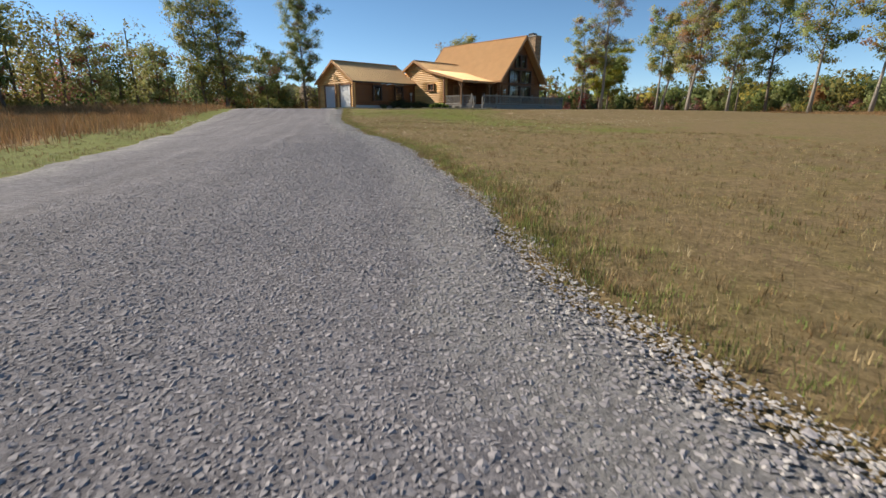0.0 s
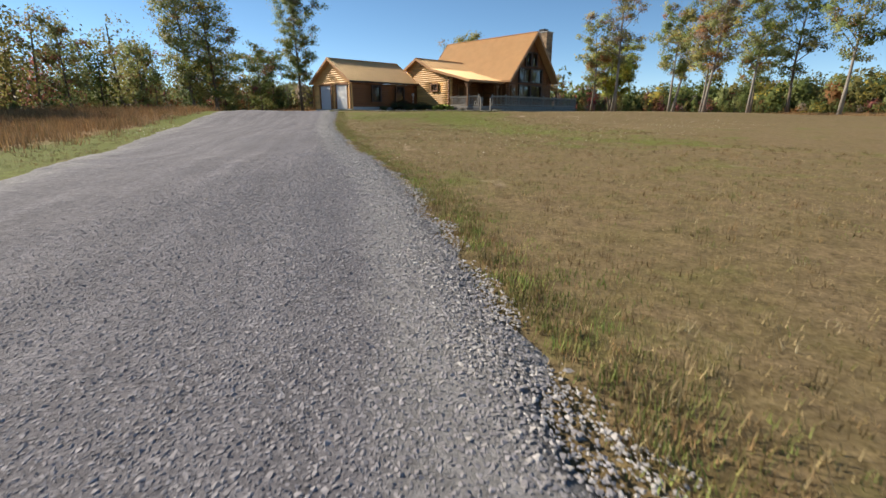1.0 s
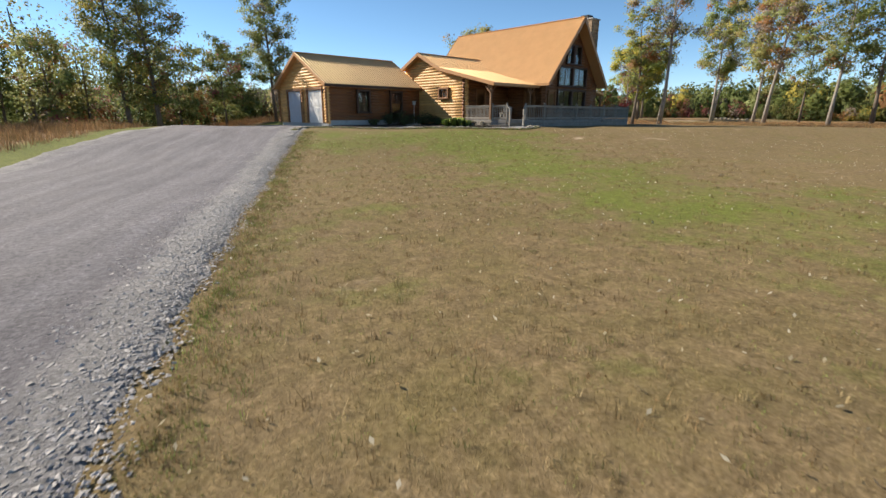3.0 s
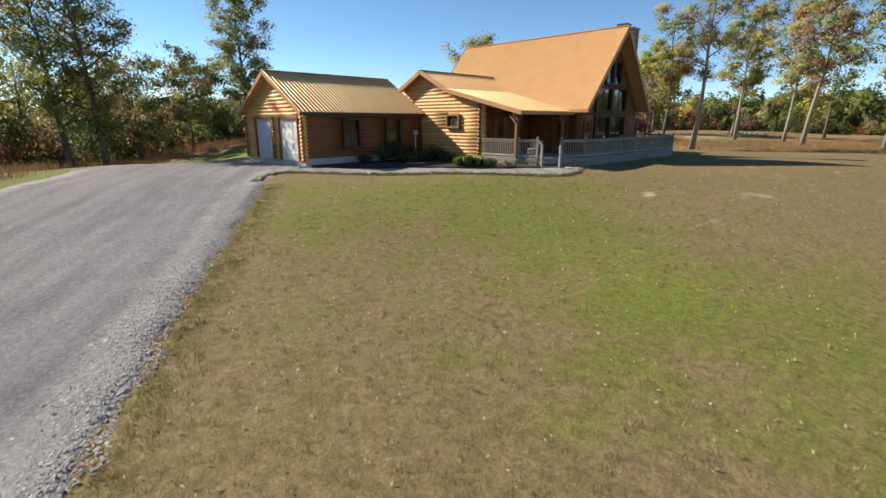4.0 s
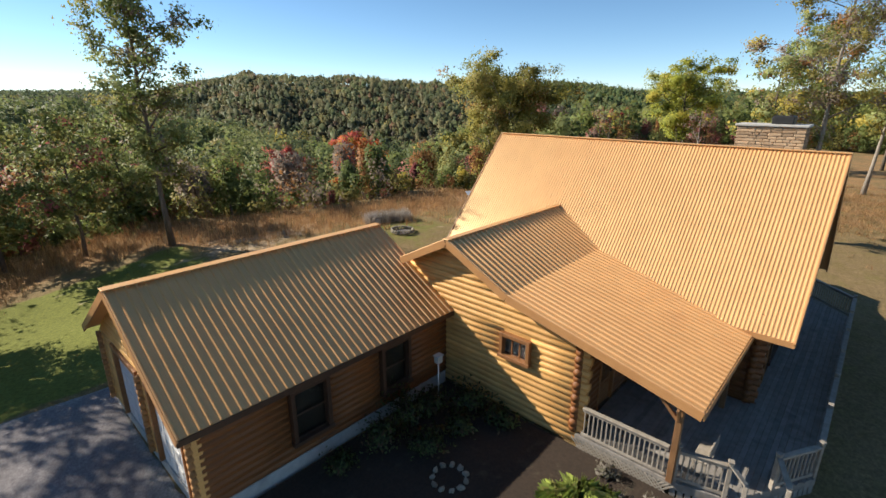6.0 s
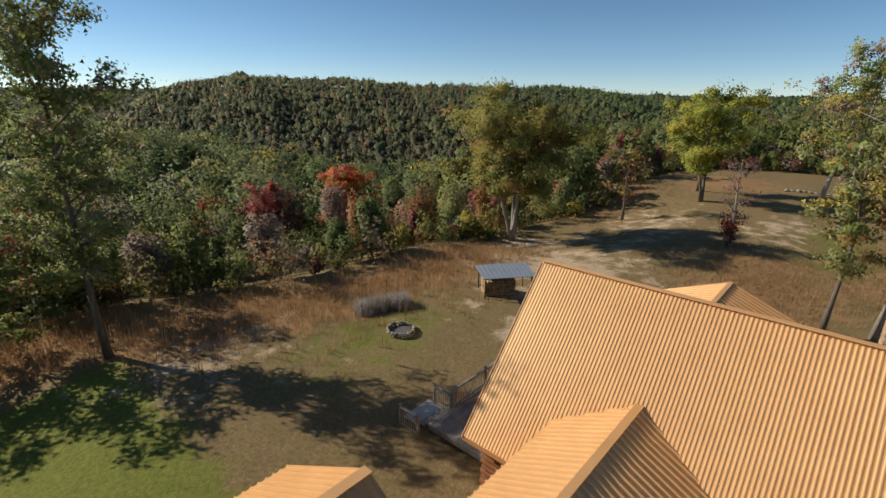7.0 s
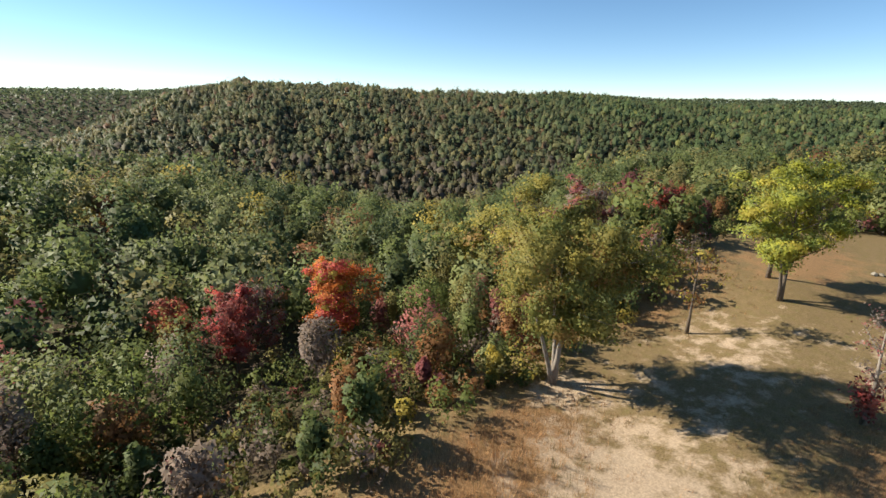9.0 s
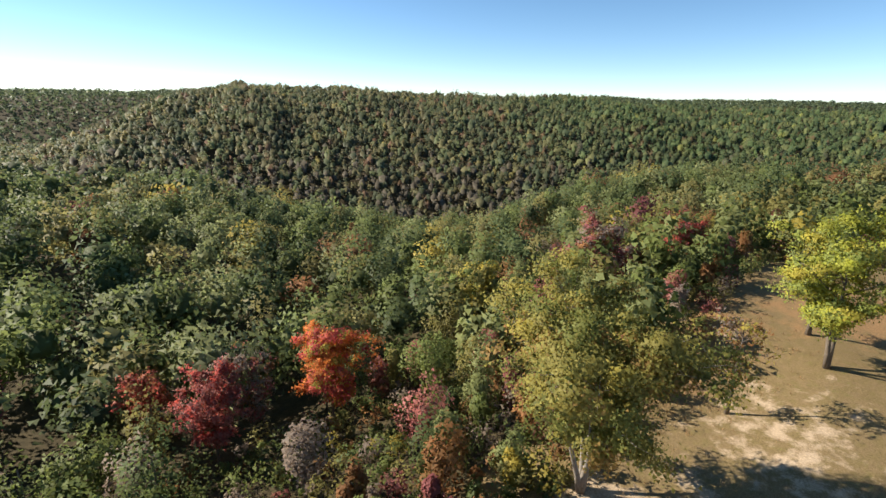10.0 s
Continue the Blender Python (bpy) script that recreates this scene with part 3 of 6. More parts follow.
def roofs():
    s = (GRIDGE - GEAVE) / (3.53 + 0.32)
    ribbed_roof("garage_roof", (-0.37, 3.53, GRIDGE), (1, 0, 0), (0, -1, -s), 8.75, math.hypot(3.85, GRIDGE - GEAVE), "")
    ribbed_roof("garage_roof", (-0.37, 3.53, GRIDGE), (1, 0, 0), (0, 1, -s), 8.75, math.hypot(3.85, GRIDGE - GEAVE), "")
    part("ridge_cap", Geo().beam((-0.39, 3.53, GRIDGE + 0.045), (8.4, 3.53, GRIDGE + 0.045), 0.32, 0.03, 0.01).mesh("ridge_cap", ROOF), house, "dark brown metal ridge cap")
    k = (WRIDGE_Z - 3.97) / 2.34
    k2 = (3.97 - 2.69) / 5.38
    ribbed_roof("wing_roof", (7.85, WRIDGE_Y, WRIDGE_Z), (1, 0, 0), (0, -1, -k), 7.1, math.hypot(2.34, 1.18), "", kink=(math.hypot(5.38, 1.28), (0, -1, -k2)))
    ribbed_roof("wing_roof", (7.85, WRIDGE_Y, WRIDGE_Z), (1, 0, 0), (0, 1, -k), 7.1, math.hypot(2.1, 1.06), "")
    part("ridge_cap", Geo().beam((7.83, WRIDGE_Y, WRIDGE_Z + 0.045), (14.8, WRIDGE_Y, WRIDGE_Z + 0.045), 0.24, 0.03, 0.01).mesh("ridge_cap", ROOF), house)
    m = (MRZ - MEZ) / (MRX - MEX)
    n = math.hypot(MRX - MEX, MRZ - MEZ)
    ribbed_roof("main_roof", (MRX, -9.11, MRZ), (0, 1, 0), (-1, 0, -m), 13.36, n, "bright golden main roof slope of ribbed metal", pitch=0.1143, rib=0.02)
    ribbed_roof("main_roof", (MRX, -9.11, MRZ), (0, 1, 0), (1, 0, -m), 13.36, n, "")
    part("ridge_cap", Geo().beam((MRX, -9.13, MRZ + 0.05), (MRX, 4.27, MRZ + 0.05), 0.22, 0.035, 0.01).mesh("ridge_cap", ROOF), house)
    # cross gable to the east, lower than the main ridge
    zr, yr, half = 5.82, -0.3, 4.6
    for sy in (-1, 1):
        ribbed_roof("east_roof", (17.6, yr, zr), (1, 0, 0), (0, sy, -0.41), 7.5, math.hypot(half, half * 0.41), "", pitch=0.3048)
    part("ridge_cap", Geo().beam((18.4, yr, zr + 0.045), (25.1, yr, zr + 0.045), 0.2, 0.03, 0.01).mesh("ridge_cap", ROOF), house)
    # small porch roof on the south-east
    ribbed_roof("side_porch_roof", (20.9, -7.2, 3.1), (0, 1, 0), (1, 0, -0.2), 3.4, 3.6, "")


roofs()


def rakes():
    """Fascia boards along the gables and eaves."""
    for sy in (-1, 1):
        trim_board((-0.36, 3.53, GRIDGE - 0.07), (-0.36, 3.53 + sy * 3.87, GEAVE - 0.07), 0.05, 0.22, label="tan metal fascia")
    trim_board((-0.37, -0.34, GEAVE - 0.07), (8.3, -0.34, GEAVE - 0.07), 0.04, 0.16, DARK_TRIM, "gutter", label="dark brown eave gutter")
    trim_board((7.86, WRIDGE_Y, WRIDGE_Z - 0.07), (7.86, -2.7, 3.97 - 0.07), 0.05, 0.24)
    trim_board((7.86, -2.7, 3.97 - 0.07), (7.86, -8.1, 2.69 - 0.07), 0.05, 0.24)
    trim_board((7.86, WRIDGE_Y, WRIDGE_Z - 0.07), (7.86, 1.74, 4.09 - 0.07), 0.05, 0.24)
    trim_board((7.85, -8.12, 2.62), (13.0, -8.12, 2.62), 0.04, 0.18)
    trim_board((MRX, -9.11, MRZ - 0.08), (MEX, -9.11, MEZ - 0.08), 0.05, 0.26)
    trim_board((MRX, -9.11, MRZ - 0.08), (2 * MRX - MEX, -9.11, MEZ - 0.08), 0.05, 0.26)
    trim_board((MRX, 4.26, MRZ - 0.08), (MEX, 4.26, MEZ - 0.08), 0.05, 0.26)
    trim_board((MRX, 4.26, MRZ - 0.08), (2 * MRX - MEX, 4.26, MEZ - 0.08), 0.05, 0.26)
    trim_board((MEX - 0.02, -9.13, MEZ - 0.07), (MEX - 0.02, 4.27, MEZ - 0.07), 0.04, 0.18)
    trim_board((25.1, -0.3, 5.76), (25.1, -4.9, 3.87), 0.05, 0.24)
    trim_board((25.1, -0.3, 5.76), (25.1, 4.3, 3.87), 0.05, 0.24)


rakes()


def walls():
    C, R = 0.2, 0.118
    gtop = lambda v: GEAVE - 0.13 + (GRIDGE - GEAVE) * (1 - abs(v - 3.53) / 3.85) + 0.0
    wall_of_logs("garage_front", 0.1, 0.1, 6.96, 0.05, gtop, C, R, LOG, "y", "golden log gable wall with two garage doors", gaps=((0.62, 2.86, 0.0, 2.34), (3.62, 5.86, 0.0, 2.34)), over=0.08)
    flat = lambda v: GEAVE - 0.14
    wall_of_logs("garage_side", 0.1, 0.1, 8.3, 0.22, flat, C, R, SIDING, "x", "log siding wall in shade, deepened by its darker colour", gaps=((2.36, 3.42, 0.74, 2.3), (5.36, 6.42, 0.74, 2.3)))
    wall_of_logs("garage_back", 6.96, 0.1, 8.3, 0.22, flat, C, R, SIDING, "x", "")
    wtop = lambda v: min(WRIDGE_Z - 0.16 - (WRIDGE_Z - 3.97) / 2.34 * abs(v - WRIDGE_Y), 99) if v > -2.7 else 3.81 + (v + 2.7) * 0.238
    wall_of_logs("wing_front", WX + 0.1, -5.0, 1.5, -0.1, wtop, C, R, LOG, "y", "sunlit golden log gable wall with one small window", gaps=((-3.35, -2.35, 1.8, 2.55),), over=0.22)
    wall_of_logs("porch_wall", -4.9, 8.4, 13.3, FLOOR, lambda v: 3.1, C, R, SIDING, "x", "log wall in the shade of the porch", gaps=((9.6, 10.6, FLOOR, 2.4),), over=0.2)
    part("wing_back", Geo().box((8.4, 1.36, -0.1), (13.4, 1.5, 3.95)).mesh("wing_back", LOG), house)
    m = (MRZ - MEZ) / (MRX - MEX)
    mtop = lambda v: MRZ - 0.22 - m * abs(v - MRX)
    gaps = ((13.9, 14.75, FLOOR, 2.35), (15.1, 17.0, 0.9, 2.5), (17.15, 19.05, 0.9, 2.5), (15.1, 17.0, 2.75, 4.2), (17.15, 19.05, 2.75, 4.2), (16.1, 17.0, 4.4, 5.8), (17.15, 18.05, 4.4, 5.8))
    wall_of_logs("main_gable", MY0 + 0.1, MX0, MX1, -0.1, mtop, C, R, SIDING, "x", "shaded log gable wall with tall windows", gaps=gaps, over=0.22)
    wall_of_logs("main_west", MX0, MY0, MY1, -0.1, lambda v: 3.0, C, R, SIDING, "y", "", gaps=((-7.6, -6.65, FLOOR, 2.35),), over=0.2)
    part("main_east", Geo().box((MX1 - 0.1, MY0, -0.1), (MX1 + 0.1, MY1, 3.0)).mesh("main_east", SIDING), house)
    north = Geo()
    north.add([(MX0, MY1, -0.1), (MX1, MY1, -0.1), (MX1, MY1, 3.0), (MRX, MY1, MRZ - 0.25), (MX0, MY1, 3.0), (MX0, MY1 + 0.15, -0.1), (MX1, MY1 + 0.15, -0.1), (MX1, MY1 + 0.15, 3.0), (MRX, MY1 + 0.15, MRZ - 0.25), (MX0, MY1 + 0.15, 3.0)],
              [(0, 1, 2, 3, 4), (9, 8, 7, 6, 5), (0, 5, 6, 1), (1, 6, 7, 2), (2, 7, 8, 3), (3, 8, 9, 4), (4, 9, 5, 0)])
    part("main_north", north.mesh("main_north", LOG), house)
    east = Geo()
    east.add([(24.6, -4.4, -1), (24.6, 3.6, -1), (24.6, 3.6, 4.05), (24.6, -0.4, 5.62), (24.6, -4.4, 4.0), (24.75, -4.4, -1), (24.75, 3.6, -1), (24.75, 3.6, 4.05), (24.75, -0.4, 5.62), (24.75, -4.4, 4.0)],
             [(4, 3, 2, 1, 0), (5, 6, 7, 8, 9), (0, 1, 6, 5), (1, 2, 7, 6), (2, 3, 8, 7), (3, 4, 9, 8), (4, 0, 5, 9)])
    part("east_wall", east.mesh("east_wall", SIDING), house)
    for y in (-4.4, 3.6):
        part("east_wall", Geo().box((20.8, y - 0.08, -1), (24.7, y + 0.08, 3.95)).mesh("east_wall", SIDING), house)
    part("foundation", Geo().box((0.14, -0.02, -0.5), (8.25, 0.2, 0.24), 0.01).mesh("foundation", CONCRETE), house, "pale concrete foundation")
    part("foundation", Geo().box((MX0 + 0.05, MY0 + 0.05, -1.2), (MX1 - 0.05, MY1 - 0.05, 0.25)).mesh("foundation", CONCRETE), house)
    part("foundation", Geo().box((8.42, -4.85, -0.5), (13.4, 1.4, 0.25)).mesh("foundation", CONCRETE), house)
    part("garage_floor", Geo().box((0.02, 0.1, -0.4), (8.3, 7.0, 0.07)).mesh("garage_floor", CONCRETE), house)


walls()


# ---- plants ----
GREEN, DEEP, OLIVE, YELLOW = (0.165, 0.205, 0.06), (0.11, 0.15, 0.052), (0.26, 0.235, 0.078), (0.42, 0.34, 0.07)
PALE, PINK = (0.26, 0.29, 0.115), (0.42, 0.16, 0.14)
RUST, ORANGE, RED, WINE, BARE = (0.30, 0.145, 0.06), (0.56, 0.18, 0.045), (0.52, 0.10, 0.085), (0.29, 0.095, 0.095), (0.28, 0.215, 0.175)


def cards(points, size, tint, r, quads=True, facing=None, soft=None):
    """Leaves as small pointed pieces at the points, turned about the way they face: vertices, faces, colours, normals."""
    n = len(points)
    a = r.normal(size=(n, 3))
    a /= np.linalg.norm(a, axis=1)[:, None]
    nrm = r.normal(0, 0.62, (n, 3)) + facing * 1.2 + (0, 0, 0.35)
    b = np.cross(nrm, a)
    b /= np.linalg.norm(b, axis=1)[:, None] + 1e-9
    s = (np.asarray(size) * r.uniform(0.6, 1.4, n))[:, None] * 0.5
    if quads:
        v = np.stack([points - a * s * 1.35, points - b * s * 0.7 + a * s * 0.1, points + a * s * 1.35, points + b * s * 0.7 + a * s * 0.1], 1)
    else:
        v = np.stack([points - a * s * 1.3 - b * s * 0.35, points + a * s * 0.9 - b * s * 0.75, points + b * s * 1.2 + a * s * 0.2], 1)
    k = v.shape[1]
    bend = (facing if soft is None else soft) + (0, 0, 0.25) + nrm * 0.22
    bend /= np.linalg.norm(bend, axis=1)[:, None] + 1e-9
    return v.reshape(-1, 3), np.arange(n * k).reshape(n, k), tint, np.repeat(bend, k, 0)


def leaf_mesh(name, sets, mat=None):
    """One mesh of leaves; the normals follow the clump, as light does through a real crown."""
    verts, faces, tints, bends, base = [], [], [], [], 0
    for v, f, t, m in sets:
        verts.append(v)
        faces += (f + base).tolist()
        tints.append(t)
        bends.append(m)
        base += len(v)
    me = add_mesh(name, np.concatenate(verts), faces, mat or LEAVES)
    set_tint(me, np.concatenate(tints))
    me.shade_smooth()
    me.attributes.new("custom_normal", "FLOAT_VECTOR", "POINT").data.foreach_set("vector", np.concatenate(bends).astype(np.float32).ravel())
    return me


def shades(n, palette, weights, r):
    p = np.array(palette)[r.choice(len(palette), n, p=np.array(weights) / sum(weights))]
    return p * r.uniform(0.8, 1.2, (n, 1))


def tree(name, x, y, h, spread, crown, leaves, size, palette, weights, seed, label, bark=None, lean=(0, 0), thick=None, forks=16, group="", sparse=0.0, stems=0):
    """A tapered trunk with limbs and twigs, and a crown of single leaves round them."""
    r = np.random.RandomState(seed)
    z0 = height(x, y) - 0.15
    ob = thing(name, x, y, z0, label, "tree", group)
    g = Geo()
    thick = thick or h * 0.0095 + 0.04
    bend = r.normal(0, 0.02 * h, (6, 2)).cumsum(0) * 0.35
    bend -= bend[0]
    spine = [Vector((bend[i][0] + lean[0] * (i / 5), bend[i][1] + lean[1] * (i / 5), h * 0.94 * i / 5)) for i in range(6)]
    g.tube(spine, [thick * (1.35 if i == 0 else 1 - 0.86 * i / 5) for i in range(6)], 9)

    for k in range(stems):
        a = 2.2 * k + 0.6
        d = Vector((math.cos(a), math.sin(a), 0))
        g.tube([d * thick * 0.6, d * 0.55 + Vector((0, 0, h * 0.14)), d * 1.5 + Vector((0, 0, h * 0.36)), d * 2.6 + Vector((0, 0, h * 0.58))], [thick * 0.95, thick * 0.75, thick * 0.55, thick * 0.22], 8)

    def on_spine(t):
        k = min(int(t * 5), 4)
        return spine[k].lerp(spine[k + 1], t * 5 - k)

    pads, heart = [], []
    for i in range(forks):
        t = crown + (0.97 - crown) * (i + r.uniform(0, 0.8)) / forks
        p0 = on_spine(min(t, 0.99))
        az = i * 2.4 + r.uniform(-0.5, 0.5)
        shape = math.sin(math.pi * min(1, max(0.12, (t - crown * 0.8) / (1.08 - crown * 0.8)))) ** 0.7
        reach = spread * shape * r.uniform(0.65, 1.2)
        rise = reach * r.uniform(0.3, 0.85)
        d = Vector((math.cos(az), math.sin(az), 0))
        p1 = p0 + d * reach * 0.5 + Vector((0, 0, rise * 0.55))
        p2 = p0 + d * reach + Vector((0, 0, rise))
        w = thick * (1 - 0.8 * t) * 0.55
        g.tube([p0, p1, p2], [w, w * 0.6, w * 0.18], 5)
        for j in range(7):
            s = 0.25 + 0.75 * (j + r.uniform(0, 1)) / 7
            q0 = p0.lerp(p1, s * 2) if s < 0.5 else p1.lerp(p2, s * 2 - 1)
            q1 = q0 + Vector((r.normal(), r.normal(), r.normal() * 0.6)).normalized() * (reach * r.uniform(0.2, 0.42) + 0.25) + Vector((0, 0, 0.1 * reach))
            g.tube([q0, q1], [w * 0.3, w * 0.08], 3)
            for k in range(3):
                q = q0.lerp(q1, 0.5 + 0.27 * k) + Vector(r.normal(0, 0.06 * spread, 3))
                pads.append(tuple(q))
                heart.append(tuple(p0.lerp(p2, 0.35)))
    part("trunk", g.mesh("trunk", bark or BARK, True), ob, m=Matrix.Translation((x, y, z0)))
    A, H = np.array(pads), np.array(heart)
    W = r.gamma(1.3, 1.0, len(A)) * (1.0 if not sparse else (r.uniform(0, 1, len(A)) > sparse)) + 1e-6
    leaves = int(leaves * (1.35 if sparse else 1.9))
    pick = r.choice(len(A), leaves, p=W / W.sum())
    blob = spread * 0.055 + 0.13
    off = r.normal(0, 1, (leaves, 3)) * (blob, blob, blob * 0.62)
    pts = A[pick] + off
    out = (pts - H[pick]) / (np.linalg.norm(pts - H[pick], axis=1)[:, None] + 1e-6)
    face = off / blob * 0.45 + out * 0.8
    tone = shades(len(A), palette, weights, r) * 1.25
    part("crown", leaf_mesh("crown", [cards(pts, size * 0.86, tone[pick], r, False, face)]), ob, m=Matrix.Translation((x, y, z0)))
    return ob


def shrub(name, x, y, h, w, leaves, size, palette, weights, seed, label, category="shrub", group=""):
    r = np.random.RandomState(seed)
    z0 = height(x, y) - 0.03
    ob = thing(name, x, y, z0, label, category, group)
    g = Geo()
    tips = []
    for i in range(9):
        a, b = r.uniform(0, 6.28), r.uniform(0.1, 0.5) * w
        tip = Vector((math.cos(a) * b, math.sin(a) * b, h * r.uniform(0.6, 1.0)))
        g.tube([(0.05 * math.cos(a), 0.05 * math.sin(a), 0), tip * 0.5, tip], [0.02, 0.014, 0.005], 4)
        tips += [tip * 0.55, tip * 0.8, tip]
    part("stems", g.mesh("stems", BARK, True), ob, m=Matrix.Translation((x, y, z0)))
    A = np.array([tuple(t) for t in tips])
    pick = r.randint(0, len(A), leaves)
    pts = A[pick] + r.normal(0, 1, (leaves, 3)) * (w * 0.16, w * 0.16, h * 0.12)
    pts[:, 2] = np.abs(pts[:, 2])
    face = (pts - (0, 0, h * 0.4)) / (np.linalg.norm(pts - (0, 0, h * 0.4), axis=1)[:, None] + 1e-6)
    part("foliage", leaf_mesh("foliage", [cards(pts, size, shades(leaves, palette, weights, r), r, True, face)]), ob, m=Matrix.Translation((x, y, z0)))
    return ob


def single_trees():
    mixed = ([GREEN, PALE, OLIVE, YELLOW, RUST], [5, 4, 3, 0.8, 0.6])
    gold = ([YELLOW, OLIVE, PALE, GREEN, RUST], [2.4, 3, 3, 3, 0.8])
    dry = ([BARE, RUST, OLIVE, YELLOW], [3, 3, 2, 2])
    # the east side of the lawn
    east = "trees along the east field"
    tree("oak_tree", 40, -6, 20, 4.2, 0.36, 11050, 0.16, [OLIVE, RUST, BARE, PALE, YELLOW], [3, 2, 4, 2, 1.5], 11, "tall half-bare tree with orange and yellow leaves beside the field", BARK_PALE, (0.17, 0.055), 0.23, 15, east, sparse=0.4)
    tree("tree", 38.5, -3.5, 13, 2.6, 0.3, 3230, 0.21, *gold, 12, "young tree with yellow-green leaves", BARK, group=east, sparse=0.4)
    tree("tree", 68.5, -2.5, 20, 5.0, 0.38, 6120, 0.27, *mixed, 13, "tall green and yellow tree with a bare lower trunk", BARK_PALE, (0.83, -0.28), group=east, sparse=0.4)
    tree("tree", 66, -9, 18, 5.4, 0.32, 6120, 0.27, *gold, 14, "leaning tree with yellow-green leaves", BARK_PALE, (1.1, -0.83), group=east, sparse=0.4)
    tree("tree", 57, -12.5, 20, 5.0, 0.34, 5780, 0.27, [RUST, OLIVE, BARE, PALE], [2, 3, 2, 3], 15, "tall tree with thin rust-brown leaves", BARK_PALE, (0.55, -0.83), group=east, sparse=0.4)
    tree("tree", 52, -20, 17, 4.6, 0.34, 5440, 0.25, *mixed, 16, "tree with light green and yellow leaves", BARK_PALE, (0.28, -0.55), group=east, sparse=0.4)
    tree("tree", 60, -23, 19, 4.8, 0.3, 5100, 0.27, [DEEP, GREEN, OLIVE], [3, 4, 2], 17, "dark green tree at the field edge", BARK, (0.55, -0.55), group=east, sparse=0.4)
    tree("tree", 46, -31, 18, 4.8, 0.36, 5440, 0.25, *mixed, 18, "tall tree with mixed green leaves", BARK_PALE, (0.28, -0.83), group=east, sparse=0.4)
    tree("tree", 55, -36, 20, 5.0, 0.36, 5100, 0.27, *gold, 19, "tall tree with yellowing leaves", BARK_PALE, (0.55, -1.1), group=east, sparse=0.4)
    tree("tree", 47, -42, 20, 5.0, 0.36, 5100, 0.27, [GREEN, OLIVE, BARE], [4, 3, 1], 20, "tall pale-trunked tree with green leaves", BARK_PALE, (0.28, -1.1), group=east, sparse=0.4)
    tree("tree", 58, -52, 19, 5.0, 0.3, 4420, 0.28, *mixed, 21, "tall green tree at the field edge", BARK, group=east, sparse=0.4)
    tree("tree", 92, -10, 17, 5.0, 0.3, 4080, 0.31, *mixed, 22, "green tree in the far field", BARK, group=east, sparse=0.4)
    tree("tree", 77.5, 0.3, 17, 5.4, 0.4, 4080, 0.27, [BARE, OLIVE, YELLOW], [4, 3, 2], 23, "leaning half-bare tree with forked pale trunk", BARK_PALE, (1.9, -1.7), 0.3, 9, east, sparse=0.4)
    # the field behind the house
    tree("oak_tree", 46, 24.6, 12.6, 6.9, 0.4, 30000, 0.22, [(0.27, 0.24, 0.062), (0.18, 0.195, 0.052), (0.3, 0.19, 0.06), (0.34, 0.29, 0.066)], [6, 4, 1.6, 1.2], 31, "broad olive-green oak with forked pale trunk", BARK_PALE, (0.6, -0.4), 0.26, 24, stems=2)
    tree("tree", 63, 19, 9.5, 2.6, 0.35, 520, 0.26, dry[0], dry[1], 32, "small half-bare tree with rusty leaves", BARK, (0.3, 0), 0.17, 8)
    tree("maple_tree", 76, 13.2, 13.5, 5.8, 0.25, 13000, 0.25, [(0.36, 0.37, 0.055), (0.27, 0.31, 0.08), (0.4, 0.35, 0.06)], [5, 4, 2], 33, "bright yellow-green tree with dark forked trunk", BARK, (0.4, 0.3), 0.25, 14, stems=2)
    tree("maple_tree", 83, 15.5, 12.5, 5.0, 0.3, 8000, 0.26, [PALE, (0.33, 0.34, 0.06), OLIVE], [4, 4, 2], 34, "yellow-green tree beside its neighbour", BARK, (0.2, 0.2), 0.25, 10)
    tree("tree", 54.4, 5, 9, 2.2, 0.3, 420, 0.18, [WINE, BARE, PINK], [3, 3, 1], 35, "nearly bare tree wrapped with dark red creeper", BARK_PALE, (0.5, 0.3), 0.18, 8)
    shrub("creeper_shrub", 54.1, 5.2, 3.2, 2.0, 520, 0.24, [WINE, RED, (0.22, 0.05, 0.05)], [3, 2, 2], 36, "dark red creeper at the foot of a tree")
    # west and north-west of the drive
    west = "tall trees beside the drive"
    tree("oak_tree", -5.2, 20.8, 15, 3.8, 0.2, 6800, 0.19, [GREEN, OLIVE, PALE, YELLOW, RUST], [4, 4, 3, 2, 1], 41, "tall dark-trunked oak with green and yellow leaves beside the drive", BARK, (-0.8, -0.4), 0.24, 24, west)
    tree("oak_tree", -7.2, 22.3, 16.5, 3.8, 0.22, 6800, 0.19, [GREEN, YELLOW, PALE, OLIVE], [4, 2, 3, 3], 42, "tall oak with yellowing green leaves beside the drive", BARK, (-1.0, 0.4), 0.22, 24, west)
    tree("tree", 7.6, 24.2, 18, 3.0, 0.24, 10500, 0.18, [GREEN, OLIVE, PALE, BARE], [4, 3, 3, 1], 43, "tall slender tree with sparse green leaves", BARK, (-0.6, 0.3), 0.18, 30)
    for k, (x, y, h) in enumerate(((3.5, 28.5, 9), (-0.5, 31, 9.5), (7.5, 32.5, 9))):
        tree("oak_tree", x, y, h, 3.0, 0.16, 3000, 0.22, [GREEN, DEEP, PALE, OLIVE, WINE], [4, 2, 3, 2, 0.6], 60 + k, "dense dark green tree at the edge of the back lawn", BARK, forks=14, group="trees at the lawn edge")
